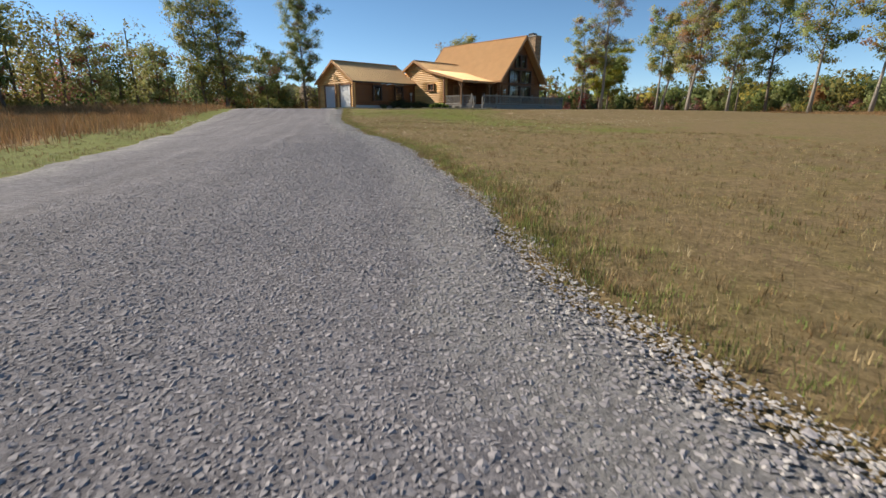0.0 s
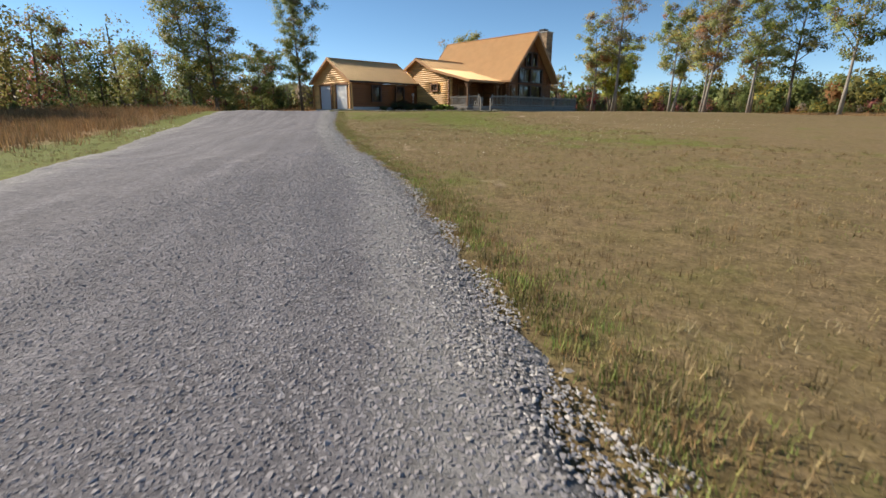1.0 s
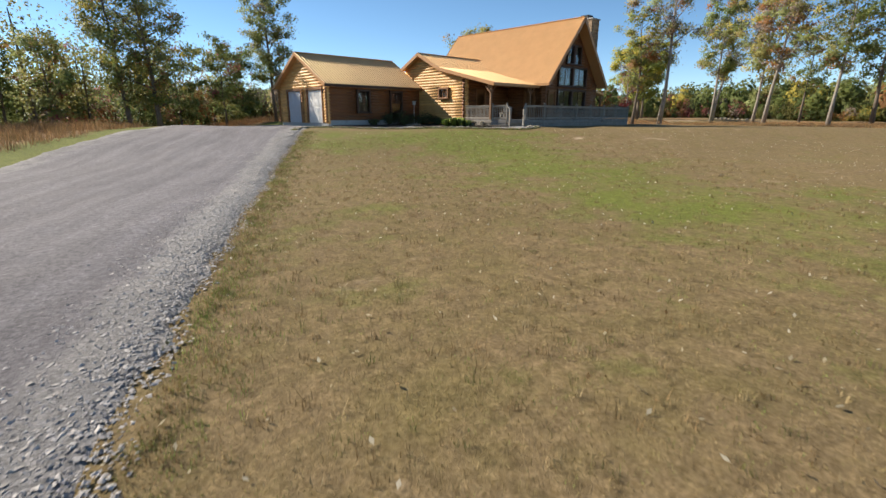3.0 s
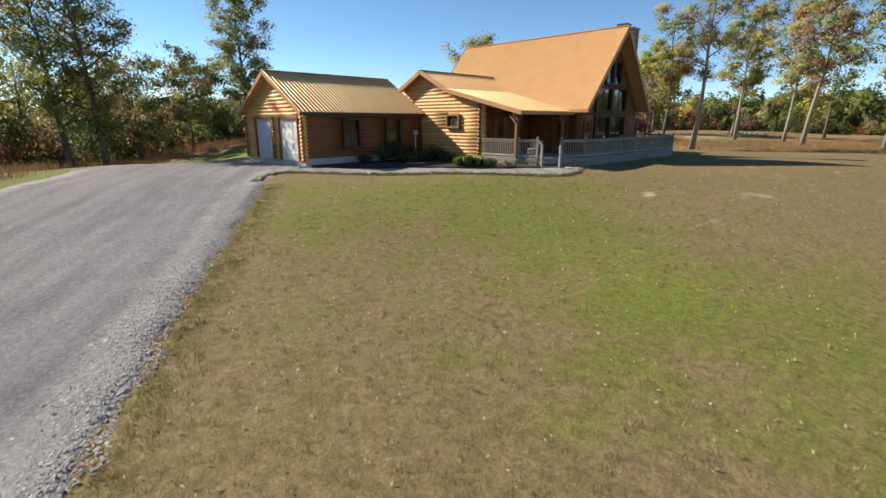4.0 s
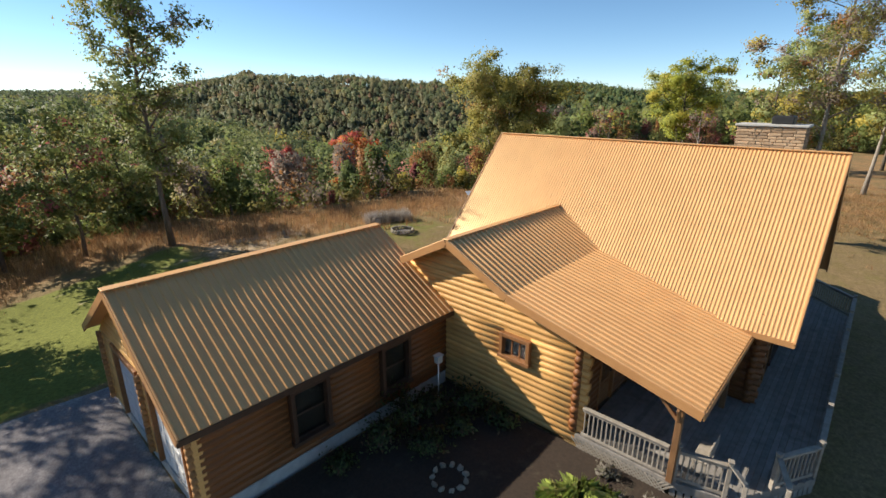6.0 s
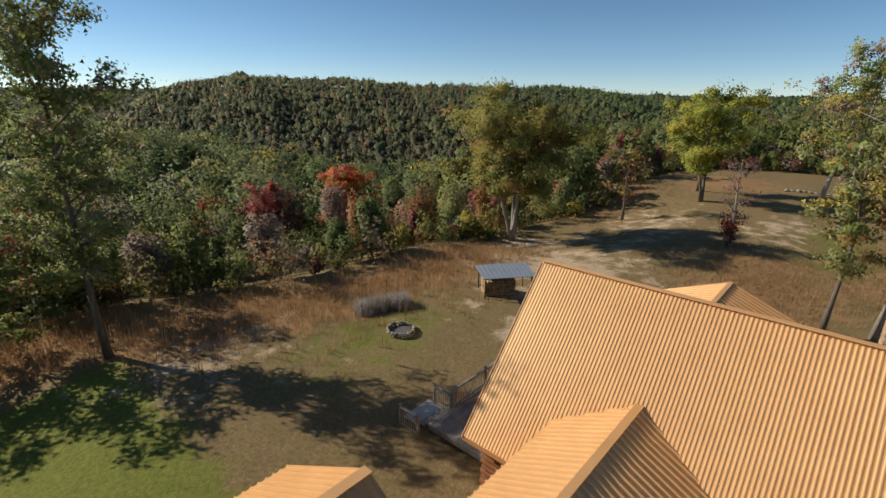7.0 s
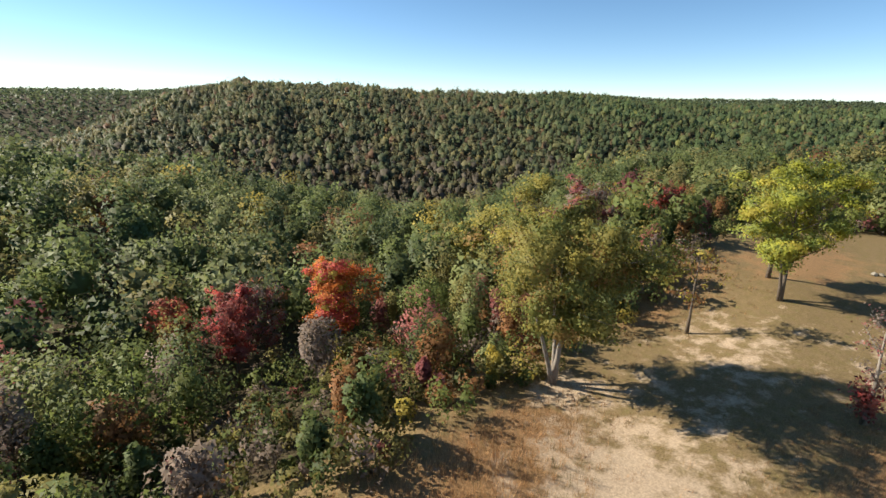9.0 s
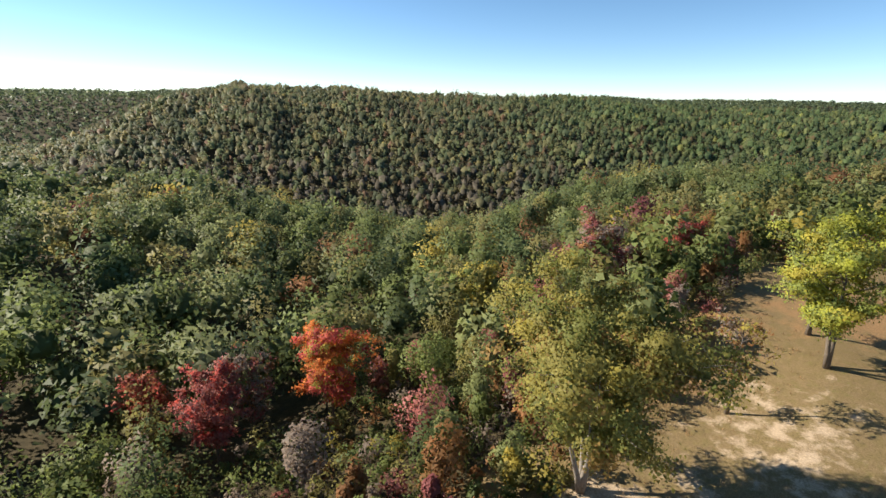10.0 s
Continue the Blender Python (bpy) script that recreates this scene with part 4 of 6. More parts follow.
    for k, (x, y, h, sp) in enumerate(((-36, -3, 12, 3.6), (-31, 8.5, 8, 2.4), (-27, 12, 8.5, 2.3), (-20, 16.5, 9, 2.5), (-13, 20.5, 8.5, 2.4))):
        tree("oak_tree", x, y, h, sp, 0.25, 2400, 0.2, [GREEN, PALE, OLIVE, RUST, WINE][k % 2:], [4, 4, 3, 1, 0.8][k % 2:], 70 + k, "dark green and russet tree in the row beyond the drive", BARK, forks=13, group="trees west of the drive")
    # trees of the wood's edge that stand out by their colour
    tree("maple_tree", 41.5, 49.2, 12.6, 3.6, 0.36, 9000, 0.24, [ORANGE, RED, YELLOW], [5, 4, 1.4], 51, "fiery orange-red maple at the edge of the woods", BARK)
    tree("maple_tree", 31.2, 52, 10.2, 2.6, 0.3, 5000, 0.23, [RED, PINK, WINE], [4, 3, 2], 52, "crimson maple in the woods", BARK)
    tree("tree", 36.2, 55, 10.5, 2.6, 0.3, 2200, 0.24, [BARE, WINE, RUST], [4, 2, 1], 53, "bare purple-grey tree in the woods", BARK)
    tree("maple_tree", 28, 60, 10.5, 2.1, 0.35, 3000, 0.24, [RED, (0.38, 0.12, 0.08), RUST], [3, 3, 1], 54, "small red maple in the woods", BARK)
    tree("tree", 69, 52, 13.5, 3.6, 0.3, 4200, 0.36, [YELLOW, OLIVE, GREEN], [4, 3, 2], 55, "yellow-green tree in the woods", BARK)
    tree("tree", 88, 43, 12, 4.8, 0.25, 4200, 0.36, [WINE, BARE, RUST], [4, 3, 2], 56, "purple-red tree in the woods", BARK)
    tree("tree", 101, 34.5, 9.5, 3.2, 0.3, 2600, 0.36, [RED, WINE, RUST], [3, 4, 2], 57, "dark red tree in the woods", BARK)


single_trees()


def scatter(spacing, x0, x1, y0, y1, r, keep):
    """Jittered grid of places for which keep(x, y) holds."""
    X, Y = np.meshgrid(np.arange(x0, x1, spacing), np.arange(y0, y1, spacing))
    X = (X + r.uniform(-0.48, 0.48, X.shape) * spacing).ravel()
    Y = (Y + r.uniform(-0.48, 0.48, Y.shape) * spacing).ravel()
    ok = keep(X, Y)
    return X[ok], Y[ok]


def crowns(X, Y, h, rad, count, size, tone, r, low=0.35, quads=True, lobes=6, lift=0.3):
    """Leaf clouds for many trees at once: each crown is a few lobes, leaves near their skins."""
    n = len(X)
    Z = land(X, Y)
    lobe_dir = r.normal(size=(n, lobes, 3))
    lobe_dir /= np.linalg.norm(lobe_dir, axis=2)[..., None]
    lobe_off = lobe_dir * r.uniform(0.25, 0.75, (n, lobes, 1))
    lobe_r = r.uniform(0.35, 0.6, (n, lobes))
    pick = r.randint(0, lobes, (n, count))
    ii = np.arange(n)[:, None]
    d = r.normal(size=(n, count, 3))
    d /= np.linalg.norm(d, axis=2)[..., None]
    p = lobe_off[ii, pick] + d * (lobe_r[ii, pick] * r.uniform(0.75, 1.05, (n, count)))[..., None]
    half = h * (1 - low) / 2
    d = d * 0.75 + lobe_off[ii, pick]
    P = np.stack([X[:, None] + p[..., 0] * rad[:, None], Y[:, None] + p[..., 1] * rad[:, None],
                  (Z + h * low + half)[:, None] + p[..., 2] * half[:, None] * 1.05], -1)
    t = np.repeat(tone[:, None, :], count, 1) * r.uniform(0.92, 1.08, (n, count, 1))
    return cards(P.reshape(-1, 3), np.repeat(np.broadcast_to(size, n)[:, None], count, 1).ravel(), t.reshape(-1, 3), r, quads, d.reshape(-1, 3), d.reshape(-1, 3) * (1 - 0.6 * lift) + (0, 0, lift))


def cores(X, Y, h, rad, tone, r, low=0.35, scale=0.85, small=False):
    """The dense inner mass of many crowns: uneven lumps, wider than they are closed."""
    n = len(X)
    sides = (4, 4) if small else (6, 7, 6)
    at_lat = (-0.55, 0.4) if small else (-0.7, 0.1, 0.75)
    lat = np.array([a for a, k in zip(at_lat, sides) for _ in range(k)] + [1.57])
    lon = np.array([6.283 * i / k + 0.4 * j for j, k in enumerate(sides) for i in range(k)] + [0.0])
    d = np.stack([np.cos(lat) * np.cos(lon), np.cos(lat) * np.sin(lon), np.sin(lat)], 1)
    m = len(lat)
    turn = r.uniform(0, 6.28, n)
    c, s = np.cos(turn)[:, None], np.sin(turn)[:, None]
    D = np.stack([d[None, :, 0] * c - d[None, :, 1] * s, d[None, :, 0] * s + d[None, :, 1] * c, np.repeat(d[None, :, 2], n, 0)], -1)
    half = h * (1 - low) / 2
    k = r.uniform(0.5, 1.25, (n, m)) * scale
    v = np.stack([X[:, None] + D[..., 0] * k * rad[:, None], Y[:, None] + D[..., 1] * k * rad[:, None], (land(X, Y) + h * low + half)[:, None] + D[..., 2] * k * half[:, None]], -1)
    f = []
    for a, na, b, nb in ([(0, 4, 4, 4)] if small else [(0, 6, 6, 7), (6, 7, 13, 6)]):
        i = j = 0
        while i < na or j < nb:
            if j >= nb or (i < na and (i + 1) / na <= (j + 1) / nb):
                f.append((a + i % na, a + (i + 1) % na, b + j % nb))
                i += 1
            else:
                f.append((a + i % na, b + (j + 1) % nb, b + j % nb))
                j += 1
    k0, kn = m - 1 - sides[-1], sides[-1]
    f += [(k0 + i, k0 + (i + 1) % kn, m - 1) for i in range(kn)]
    F = (np.array(f)[None] + (np.arange(n) * m)[:, None, None]).reshape(-1, 3)
    N = D * (0.45 if small else 0.7) + (0, 0, 0.75 if small else 0.4) + r.normal(0, 0.12, D.shape)
    N /= np.linalg.norm(N, axis=2)[..., None]
    return v.reshape(-1, 3), F, np.repeat(tone, len(f), 0), N.reshape(-1, 3)


def trunks(X, Y, h, thick, r, bark, name):
    """Plain tapered four-sided stems for many trees."""
    n = len(X)
    Z = land(X, Y) - 0.3
    lean = r.normal(0, 0.035, (n, 2)) * h[:, None]
    ring = np.array([(1, 0), (0, 1), (-1, 0), (0, -1)], float)
    bot = np.stack([X[:, None] + ring[None, :, 0] * thick[:, None], Y[:, None] + ring[None, :, 1] * thick[:, None], np.repeat(Z[:, None], 4, 1)], -1)
    top = np.stack([X[:, None] + lean[:, :1] + ring[None, :, 0] * thick[:, None] * 0.25, Y[:, None] + lean[:, 1:] + ring[None, :, 1] * thick[:, None] * 0.25, np.repeat((Z + h * 0.85)[:, None], 4, 1)], -1)
    v = np.concatenate([bot, top], 1).reshape(-1, 3)
    k = np.arange(n)[:, None] * 8
    f = np.concatenate([np.stack([k[:, 0] + i, k[:, 0] + (i + 1) % 4, k[:, 0] + 4 + (i + 1) % 4, k[:, 0] + 4 + i], 1) for i in range(4)])
    return add_mesh(name, v, f, bark)


def across_of(x, y):
    return 0.63 * x + 0.78 * y


def woods():
    r = np.random.RandomState(7)
    free = np.array([(41.5, 49.2), (31.2, 52), (36.2, 55), (28, 60), (69, 52), (88, 43), (101, 34.5), (39, 44), (29, 47), (46, 47), (37, 40), (28, 42), (33, 44), (26, 38)], float)

    def clear(x, y):
        return np.min(np.hypot(x[:, None] - free[None, :, 0], y[:, None] - free[None, :, 1]), 1) > 4.2

    def wall(x, y):
        s = into_woods(x, y)
        return (s > 1.5) & (s < 30) & (across_of(x, y) > -42) & clear(x, y)

    # the wood's edge: mixed autumn colours, trunks in view
    X, Y = scatter(4.0, -60, 135, -45, 75, r, wall)
    n = len(X)
    edge = smooth(22, 2, into_woods(X, Y))
    h = r.uniform(6.0, 11.5, n) * (1 - 0.42 * edge * (X > 0)) * np.where(X < 12, 1.3, 1.0)
    rad = h * r.uniform(0.2, 0.36, n)
    tone = shades(n, [GREEN, DEEP, OLIVE, PALE, YELLOW, RUST, BARE, WINE, PINK], [6, 3, 5, 6, 0.7, 2.4, 1.2, 1.6, 1.0], r) * 1.15
    me = leaf_mesh("woodland_edge", [crowns(X, Y, h, rad, 1050, 0.26, tone, r, 0.12, False, 11)])
    tagged(new("woodland_edge", me), "autumn woodland edge of green, olive, rust and red trees", "woods", kind="stuff")
    tagged(new("woodland_trunks", trunks(X, Y, h, h * 0.012 + 0.03, r, BARK, "woodland_trunks")), "grey-brown trunks inside the woodland edge", "trunks", kind="stuff")
    # brush along the foot of it
    X, Y = scatter(1.9, -60, 130, -45, 60, r, lambda x, y: (into_woods(x, y) > -1.2) & (into_woods(x, y) < 26) & (across_of(x, y) > -40) & (r.uniform(0, 1, x.shape) < np.where(into_woods(x, y) < 9, 0.9, 0.85)))
    n = len(X)
    h = r.uniform(1.2, 4.6, n)
    tone = shades(n, [GREEN, DEEP, OLIVE, YELLOW, RUST, WINE, BARE], [4, 4, 4, 1.0, 2, 1.2, 2], r)
    me = leaf_mesh("brush", [crowns(X, Y, h, h * 0.5, 170, 0.24, tone, r, 0.0, False, 5)])
    tagged(new("brush", me), "tangled green and russet brush along the woodland edge", "brush", kind="stuff")
    # the slope below
    X, Y = scatter(6.6, -120, 300, -100, 260, r, lambda x, y: (into_woods(x, y) >= 28) & (into_woods(x, y) < 125) & (across_of(x, y) > 20) & (0.78 * x - 0.63 * y > -190) & (0.78 * x - 0.63 * y < 200))
    n = len(X)
    h = r.uniform(9, 15, n)
    # the last term tints the leaves slightly blue for haze
    tone = shades(n, [GREEN, DEEP, OLIVE, PALE, YELLOW, RUST, WINE], [9, 6, 4, 4, 0.5, 0.7, 0.4], r) * 1.15 + (0, 0, 0.015)
    rad = h * r.uniform(0.3, 0.46, n)
    a = crowns(X, Y, h, rad, 560, 0.56, tone, r, 0.2, False, 10)
    # inner lumps coloured darker than their leaves, as shade within the crown
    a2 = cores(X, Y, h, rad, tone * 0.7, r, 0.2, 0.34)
    X, Y = scatter(8.0, -420, 700, -350, 560, r, lambda x, y: ((into_woods(x, y) >= 125) | (np.abs(0.78 * x - 0.63 * y - 5) > 195)) & (into_woods(x, y) >= 28) & (across_of(x, y) > 0) & (across_of(x, y) < 335) & (0.78 * x - 0.63 * y > -480) & (0.78 * x - 0.63 * y < 420))
    n = len(X)
    h = r.uniform(9, 16, n)
    h = h * (1 + 0.18 * waves(X, Y, 45, 63))
    # more haze blue in the leaf colour farther down the slope
    tone = shades(n, [GREEN, DEEP, OLIVE, YELLOW, RUST], [9, 7, 4, 0.5, 0.6], r) * (1.15 + 0.2 * waves(X, Y, 60, 64))[:, None] + (0, 0, 0.022)
    rad = h * r.uniform(0.32, 0.48, n)
    b = crowns(X, Y, h, rad, 120, 1.1, tone, r, 0.15, False, 9, 0.5)
    # crown's inner shade again put into the lumps' darker tone
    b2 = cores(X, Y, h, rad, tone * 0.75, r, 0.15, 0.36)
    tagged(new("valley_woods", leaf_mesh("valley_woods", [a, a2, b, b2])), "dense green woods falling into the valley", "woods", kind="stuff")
    # the hill across the valley, and ridges behind it
    X, Y = scatter(5.9, -500, 1500, -700, 1150, r, lambda x, y: (across_of(x, y) >= 335) & (across_of(x, y) < 668) & (0.78 * x - 0.63 * y > -640) & (0.78 * x - 0.63 * y < 1050))
    n = len(X)
    h = r.uniform(9, 14, n)
    grey = smooth(460, 340, across_of(X, Y))
    swell = waves(X, Y, 70, 61)
    h = h * (1 + 0.22 * waves(X, Y, 38, 62))
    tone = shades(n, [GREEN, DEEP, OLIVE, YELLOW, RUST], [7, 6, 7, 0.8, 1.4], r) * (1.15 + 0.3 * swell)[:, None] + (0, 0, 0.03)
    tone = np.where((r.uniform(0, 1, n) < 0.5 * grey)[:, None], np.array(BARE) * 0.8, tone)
    # haze over the hill painted in: tones drawn together, greyed and blued
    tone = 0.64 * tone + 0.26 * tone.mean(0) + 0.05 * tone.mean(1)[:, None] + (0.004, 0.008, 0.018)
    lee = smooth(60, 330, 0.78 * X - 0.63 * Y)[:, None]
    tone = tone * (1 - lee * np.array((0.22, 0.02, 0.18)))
    rad = h * r.uniform(0.25, 0.37, n)
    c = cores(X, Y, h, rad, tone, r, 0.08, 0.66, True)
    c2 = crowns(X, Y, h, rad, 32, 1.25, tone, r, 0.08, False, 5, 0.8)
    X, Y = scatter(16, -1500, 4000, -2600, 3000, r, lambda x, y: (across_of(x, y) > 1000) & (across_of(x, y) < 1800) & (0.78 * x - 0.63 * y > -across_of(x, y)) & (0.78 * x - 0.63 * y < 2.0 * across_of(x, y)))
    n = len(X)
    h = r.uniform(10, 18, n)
    # far ridges: distance haze is mixed into the leaf colour as blue-grey
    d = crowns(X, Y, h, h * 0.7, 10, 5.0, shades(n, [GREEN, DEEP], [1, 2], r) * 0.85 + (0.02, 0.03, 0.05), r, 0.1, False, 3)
    tagged(new("hillside_woods", leaf_mesh("hillside_woods", [c, c2, d])), "wooded olive and dark green hillside, far ridges blued for haze", "woods", kind="stuff")
    # woods round the back of the clearing, to the east and south
    X, Y = scatter(6.5, 40, 230, -200, 60, r, lambda x, y: (into_woods(x, y) > 2) & (into_woods(x, y) < 60) & (across_of(x, y) <= 125) & (x > 60))
    n = len(X)
    h = r.uniform(8, 13, n)
    tone = shades(n, [GREEN, PALE, OLIVE, YELLOW, RUST], [7, 6, 5, 1.0, 1.0], r)
    tagged(new("field_woods", leaf_mesh("field_woods", [crowns(X, Y, h, h * r.uniform(0.28, 0.4, n), 220, 0.8, tone, r, 0.08, False, 8)])), "green and yellow woods beyond the east field", "woods", kind="stuff")


woods()


def blades(name, X, Y, h, spread, count, width, tone, r, label, category):
    """Tufts of thin grass blades."""
    n = len(X)
    Z = land(X, Y) - 0.01
    P = np.stack([X, Y, Z], 1)[:, None, :] + np.concatenate([r.normal(0, 1, (n, count, 2)) * np.broadcast_to(spread, n)[:, None, None], np.zeros((n, count, 1))], 2)
    a = r.uniform(0, 6.28, (n, count))
    lean = r.uniform(0.05, 0.55, (n, count)) * h[:, None]
    tip = P + np.stack([np.cos(a) * lean, np.sin(a) * lean, h[:, None] * r.uniform(0.6, 1.1, (n, count))], 2)
    side = np.stack([-np.sin(a), np.cos(a), 0 * a], 2) * width
    v = np.stack([P - side, P + side, tip], 2).reshape(-1, 3)
    me = add_mesh(name, v, np.arange(len(v)).reshape(-1, 3), BLADES)
    t = np.repeat(tone[:, None, :], count, 1) * r.uniform(0.75, 1.25, (n, count, 1))
    set_tint(me, t.reshape(-1, 3))
    return tagged(new(name, me), label, category, kind="stuff")


STRAW, TAN, GRASS, SEDGE = (0.37, 0.285, 0.15), (0.32, 0.235, 0.115), (0.19, 0.235, 0.06), (0.44, 0.255, 0.125)


def off_road(x, y):
    return ~inside_poly(x, y, DRIVE_R + DRIVE_L[::-1]) & ~inside_poly(x, y, PATH_OUT + PATH_IN[::-1])


def grasses():
    r = np.random.RandomState(9)

    def near_path(x, y):
        # distance from the line of the flight over the lawn
        t = np.clip((x + 29.3) * 0.625 + (y + 43.9) * 0.78, 0, 40)
        d = np.hypot(x + 29.3 - 0.625 * t, y + 43.9 - 0.78 * t)
        return d

    X, Y = scatter(0.078, -32, 6, -46, -8, r, lambda x, y: (near_path(x, y) < 9) & off_road(x, y) & (r.uniform(0, 1, x.shape) < np.clip(1.15 - near_path(x, y) / 8, 0.08, 1) * 0.75))
    n = len(X)
    t = np.clip(((X - 1) * -10 + (Y + 11) * -22) / 584, 0, 1)
    lush = np.exp(-(np.hypot(X - 1 + 10 * t, Y + 11 + 22 * t) / 4) ** 2) + np.exp(-((X + 2.5) / 4.5) ** 2 - ((Y + 10.2) / 3.2) ** 2)
    green = smooth(0.25, 1.0, 0.6 * waves(X, Y, 2.2, 41) + lush)
    tone = shades(n, [STRAW, TAN, (0.28, 0.23, 0.09)], [3, 4, 3], r)
    tone = np.where((r.uniform(0, 1, n) < 0.1 + 0.6 * green)[:, None], np.array(GRASS) * r.uniform(0.7, 1.5, (n, 1)), tone)
    blades("lawn_grass", X, Y, r.uniform(0.022, 0.06, n), 0.035, 4, 0.0035, tone, r, "short dry lawn grass, straw and green", "grass")
    # coarser tufts standing out of the turf
    X, Y = scatter(0.24, -30, 14, -46, -9, r, lambda x, y: (near_path(x, y) < 13) & off_road(x, y) & (r.uniform(0, 1, x.shape) < 0.42 + 0.3 * waves(x, y, 1.9, 44)))
    n = len(X)
    tone = shades(n, [STRAW, (0.25, 0.16, 0.075), (0.17, 0.11, 0.05), (0.16, 0.17, 0.05), (0.42, 0.34, 0.2)], [3, 4, 3, 2.2, 1], r)
    blades("grass_tufts", X, Y, r.uniform(0.05, 0.12, n), 0.045, 13, 0.004, tone, r, "coarse brown and straw tufts in the lawn", "grass")
    # ranker grass where the lawn meets the loose stones of the drive
    R = np.array(DRIVE_R[2:15], float)
    cum = np.r_[0, np.hypot(*np.diff(R, axis=0).T).cumsum()]
    n = 4000
    t = r.uniform(0, 1, n) ** 1.2 * cum[-1]
    off = 0.16 + np.abs(r.normal(0, 0.34, n))
    X, Y = np.interp(t, cum, R[:, 0]) + off * 0.85, np.interp(t, cum, R[:, 1]) - off * 0.53
    tone = shades(n, [GRASS, (0.17, 0.16, 0.05), (0.24, 0.15, 0.07), STRAW, (0.14, 0.19, 0.045)], [3, 3, 3, 2, 2], r) * (1 + 0.25 * waves(X, Y, 1.5, 47))[:, None]
    blades("verge_grass", X, Y, r.uniform(0.03, 0.1, n), 0.05, 12, 0.004, tone * 1.2, r, "rank green and brown grass along the driveway edge", "grass")
    # curled dry leaves blown over the turf
    n = 4200
    X, Y = r.uniform(-22, 16, n), r.uniform(-32, -7, n)
    ok = off_road(X, Y) & (-0.55 * X - 0.835 * Y > 6)
    X, Y = X[ok], Y[ok]
    n = len(X)
    P = np.stack([X, Y, land(X, Y) + 0.03], 1)
    up = np.tile((0.0, 0.0, 1.0), (n, 1))
    tagged(new("fallen_leaves", leaf_mesh("fallen_leaves", [cards(P, 0.042, shades(n, [(0.6, 0.52, 0.36), (0.4, 0.26, 0.13), (0.7, 0.65, 0.52)], [3, 2, 3], r), r, True, up * 3)])), "pale curled leaves scattered over the lawn", "leaves", kind="stuff")
    # tall broom sedge behind the house and along the woods
    def sedge_zone(x, y):
        s = into_woods(x, y)
        w = np.where(x < 10, smooth(-1, 1.5, s - np.interp(y, *SEDGE_LINE)), np.exp(-((s + 5) / 4.2) ** 2) * smooth(6, 12, x) * smooth(50, 40, x))
        w = w + np.exp(-((x - 46) / 9) ** 2 - ((y - 1) / 6) ** 2) + np.exp(-((x - 72) / 12) ** 2 - ((y - 26) / 6) ** 2) + smooth(40, 50, x) * smooth(-2, -8, y) * 0.8 * smooth(75, 60, x)
        return (s < 0.5) & (x > -50) & (r.uniform(0, 1, x.shape) < w * 0.9)
    X, Y = scatter(0.36, -50, 95, -40, 45, r, sedge_zone)
    n = len(X)
    tone = shades(n, [SEDGE, (0.54, 0.33, 0.155), (0.42, 0.225, 0.1), (0.2, 0.165, 0.065)], [5, 4, 3, 1], r)
    tone = tone * np.where(X > 40, 0.72, np.where(X < 0, 0.66, 1.0))[:, None]
    blades("broom_sedge", X, Y, r.uniform(0.4, 0.95, n) * np.where(X > 36, 0.55, np.where(X < 0, 0.72, 1.0)), 0.17, 11, 0.012, tone, r, "tall rust-brown broom sedge beside the woods", "grass")


grasses()


def stones(name, X, Y, size, lift, mat, r, label, category, full=True):
    """Loose stones, each an uneven lump; the small ones lie half sunk, without an underside."""
    n = len(X)
    Z = land(X, Y) + lift + 0.012 * waves(X, Y, 2.5, 23)
    d = np.array([(x, y, z) for z in (-1, 1) for y in (-1, 1) for x in (-1, 1)], float) if full else np.array([(math.cos(1.257 * i), math.sin(1.257 * i), -0.5) for i in range(5)] + [(0.25, 0.15, 0.75)])
    v = d[None] * r.uniform(0.35, 0.75, (n, 1, 3)) + r.normal(0, 0.17, (n, len(d), 3))
    spin = [Euler(e if full else (e[0] * 0.06, e[1] * 0.06, e[2])).to_matrix() for e in r.uniform(0, 6.28, (60, 3))]
    M = np.array([[list(row) for row in m] for m in spin])[r.randint(0, 60, n)]
    v = np.einsum("nij,nkj->nki", M, v) * (1, 1, 0.6 if full else 0.42) * np.asarray(size)[:, None, None] * 0.62
    v = v + np.stack([X, Y, Z], 1)[:, None]
    f = np.array([(0, 2, 3, 1), (4, 5, 7, 6), (0, 1, 5, 4), (2, 6, 7, 3), (0, 4, 6, 2), (1, 3, 7, 5)])
    if not full:
        f = np.array([(i, (i + 1) % 5, 5) for i in range(5)])
    F = (f[None] + (np.arange(n) * len(d))[:, None, None]).reshape(-1, f.shape[1])
    return tagged(new(name, add_mesh(name, v.reshape(-1, 3), F, mat)), label, category, kind="stuff")


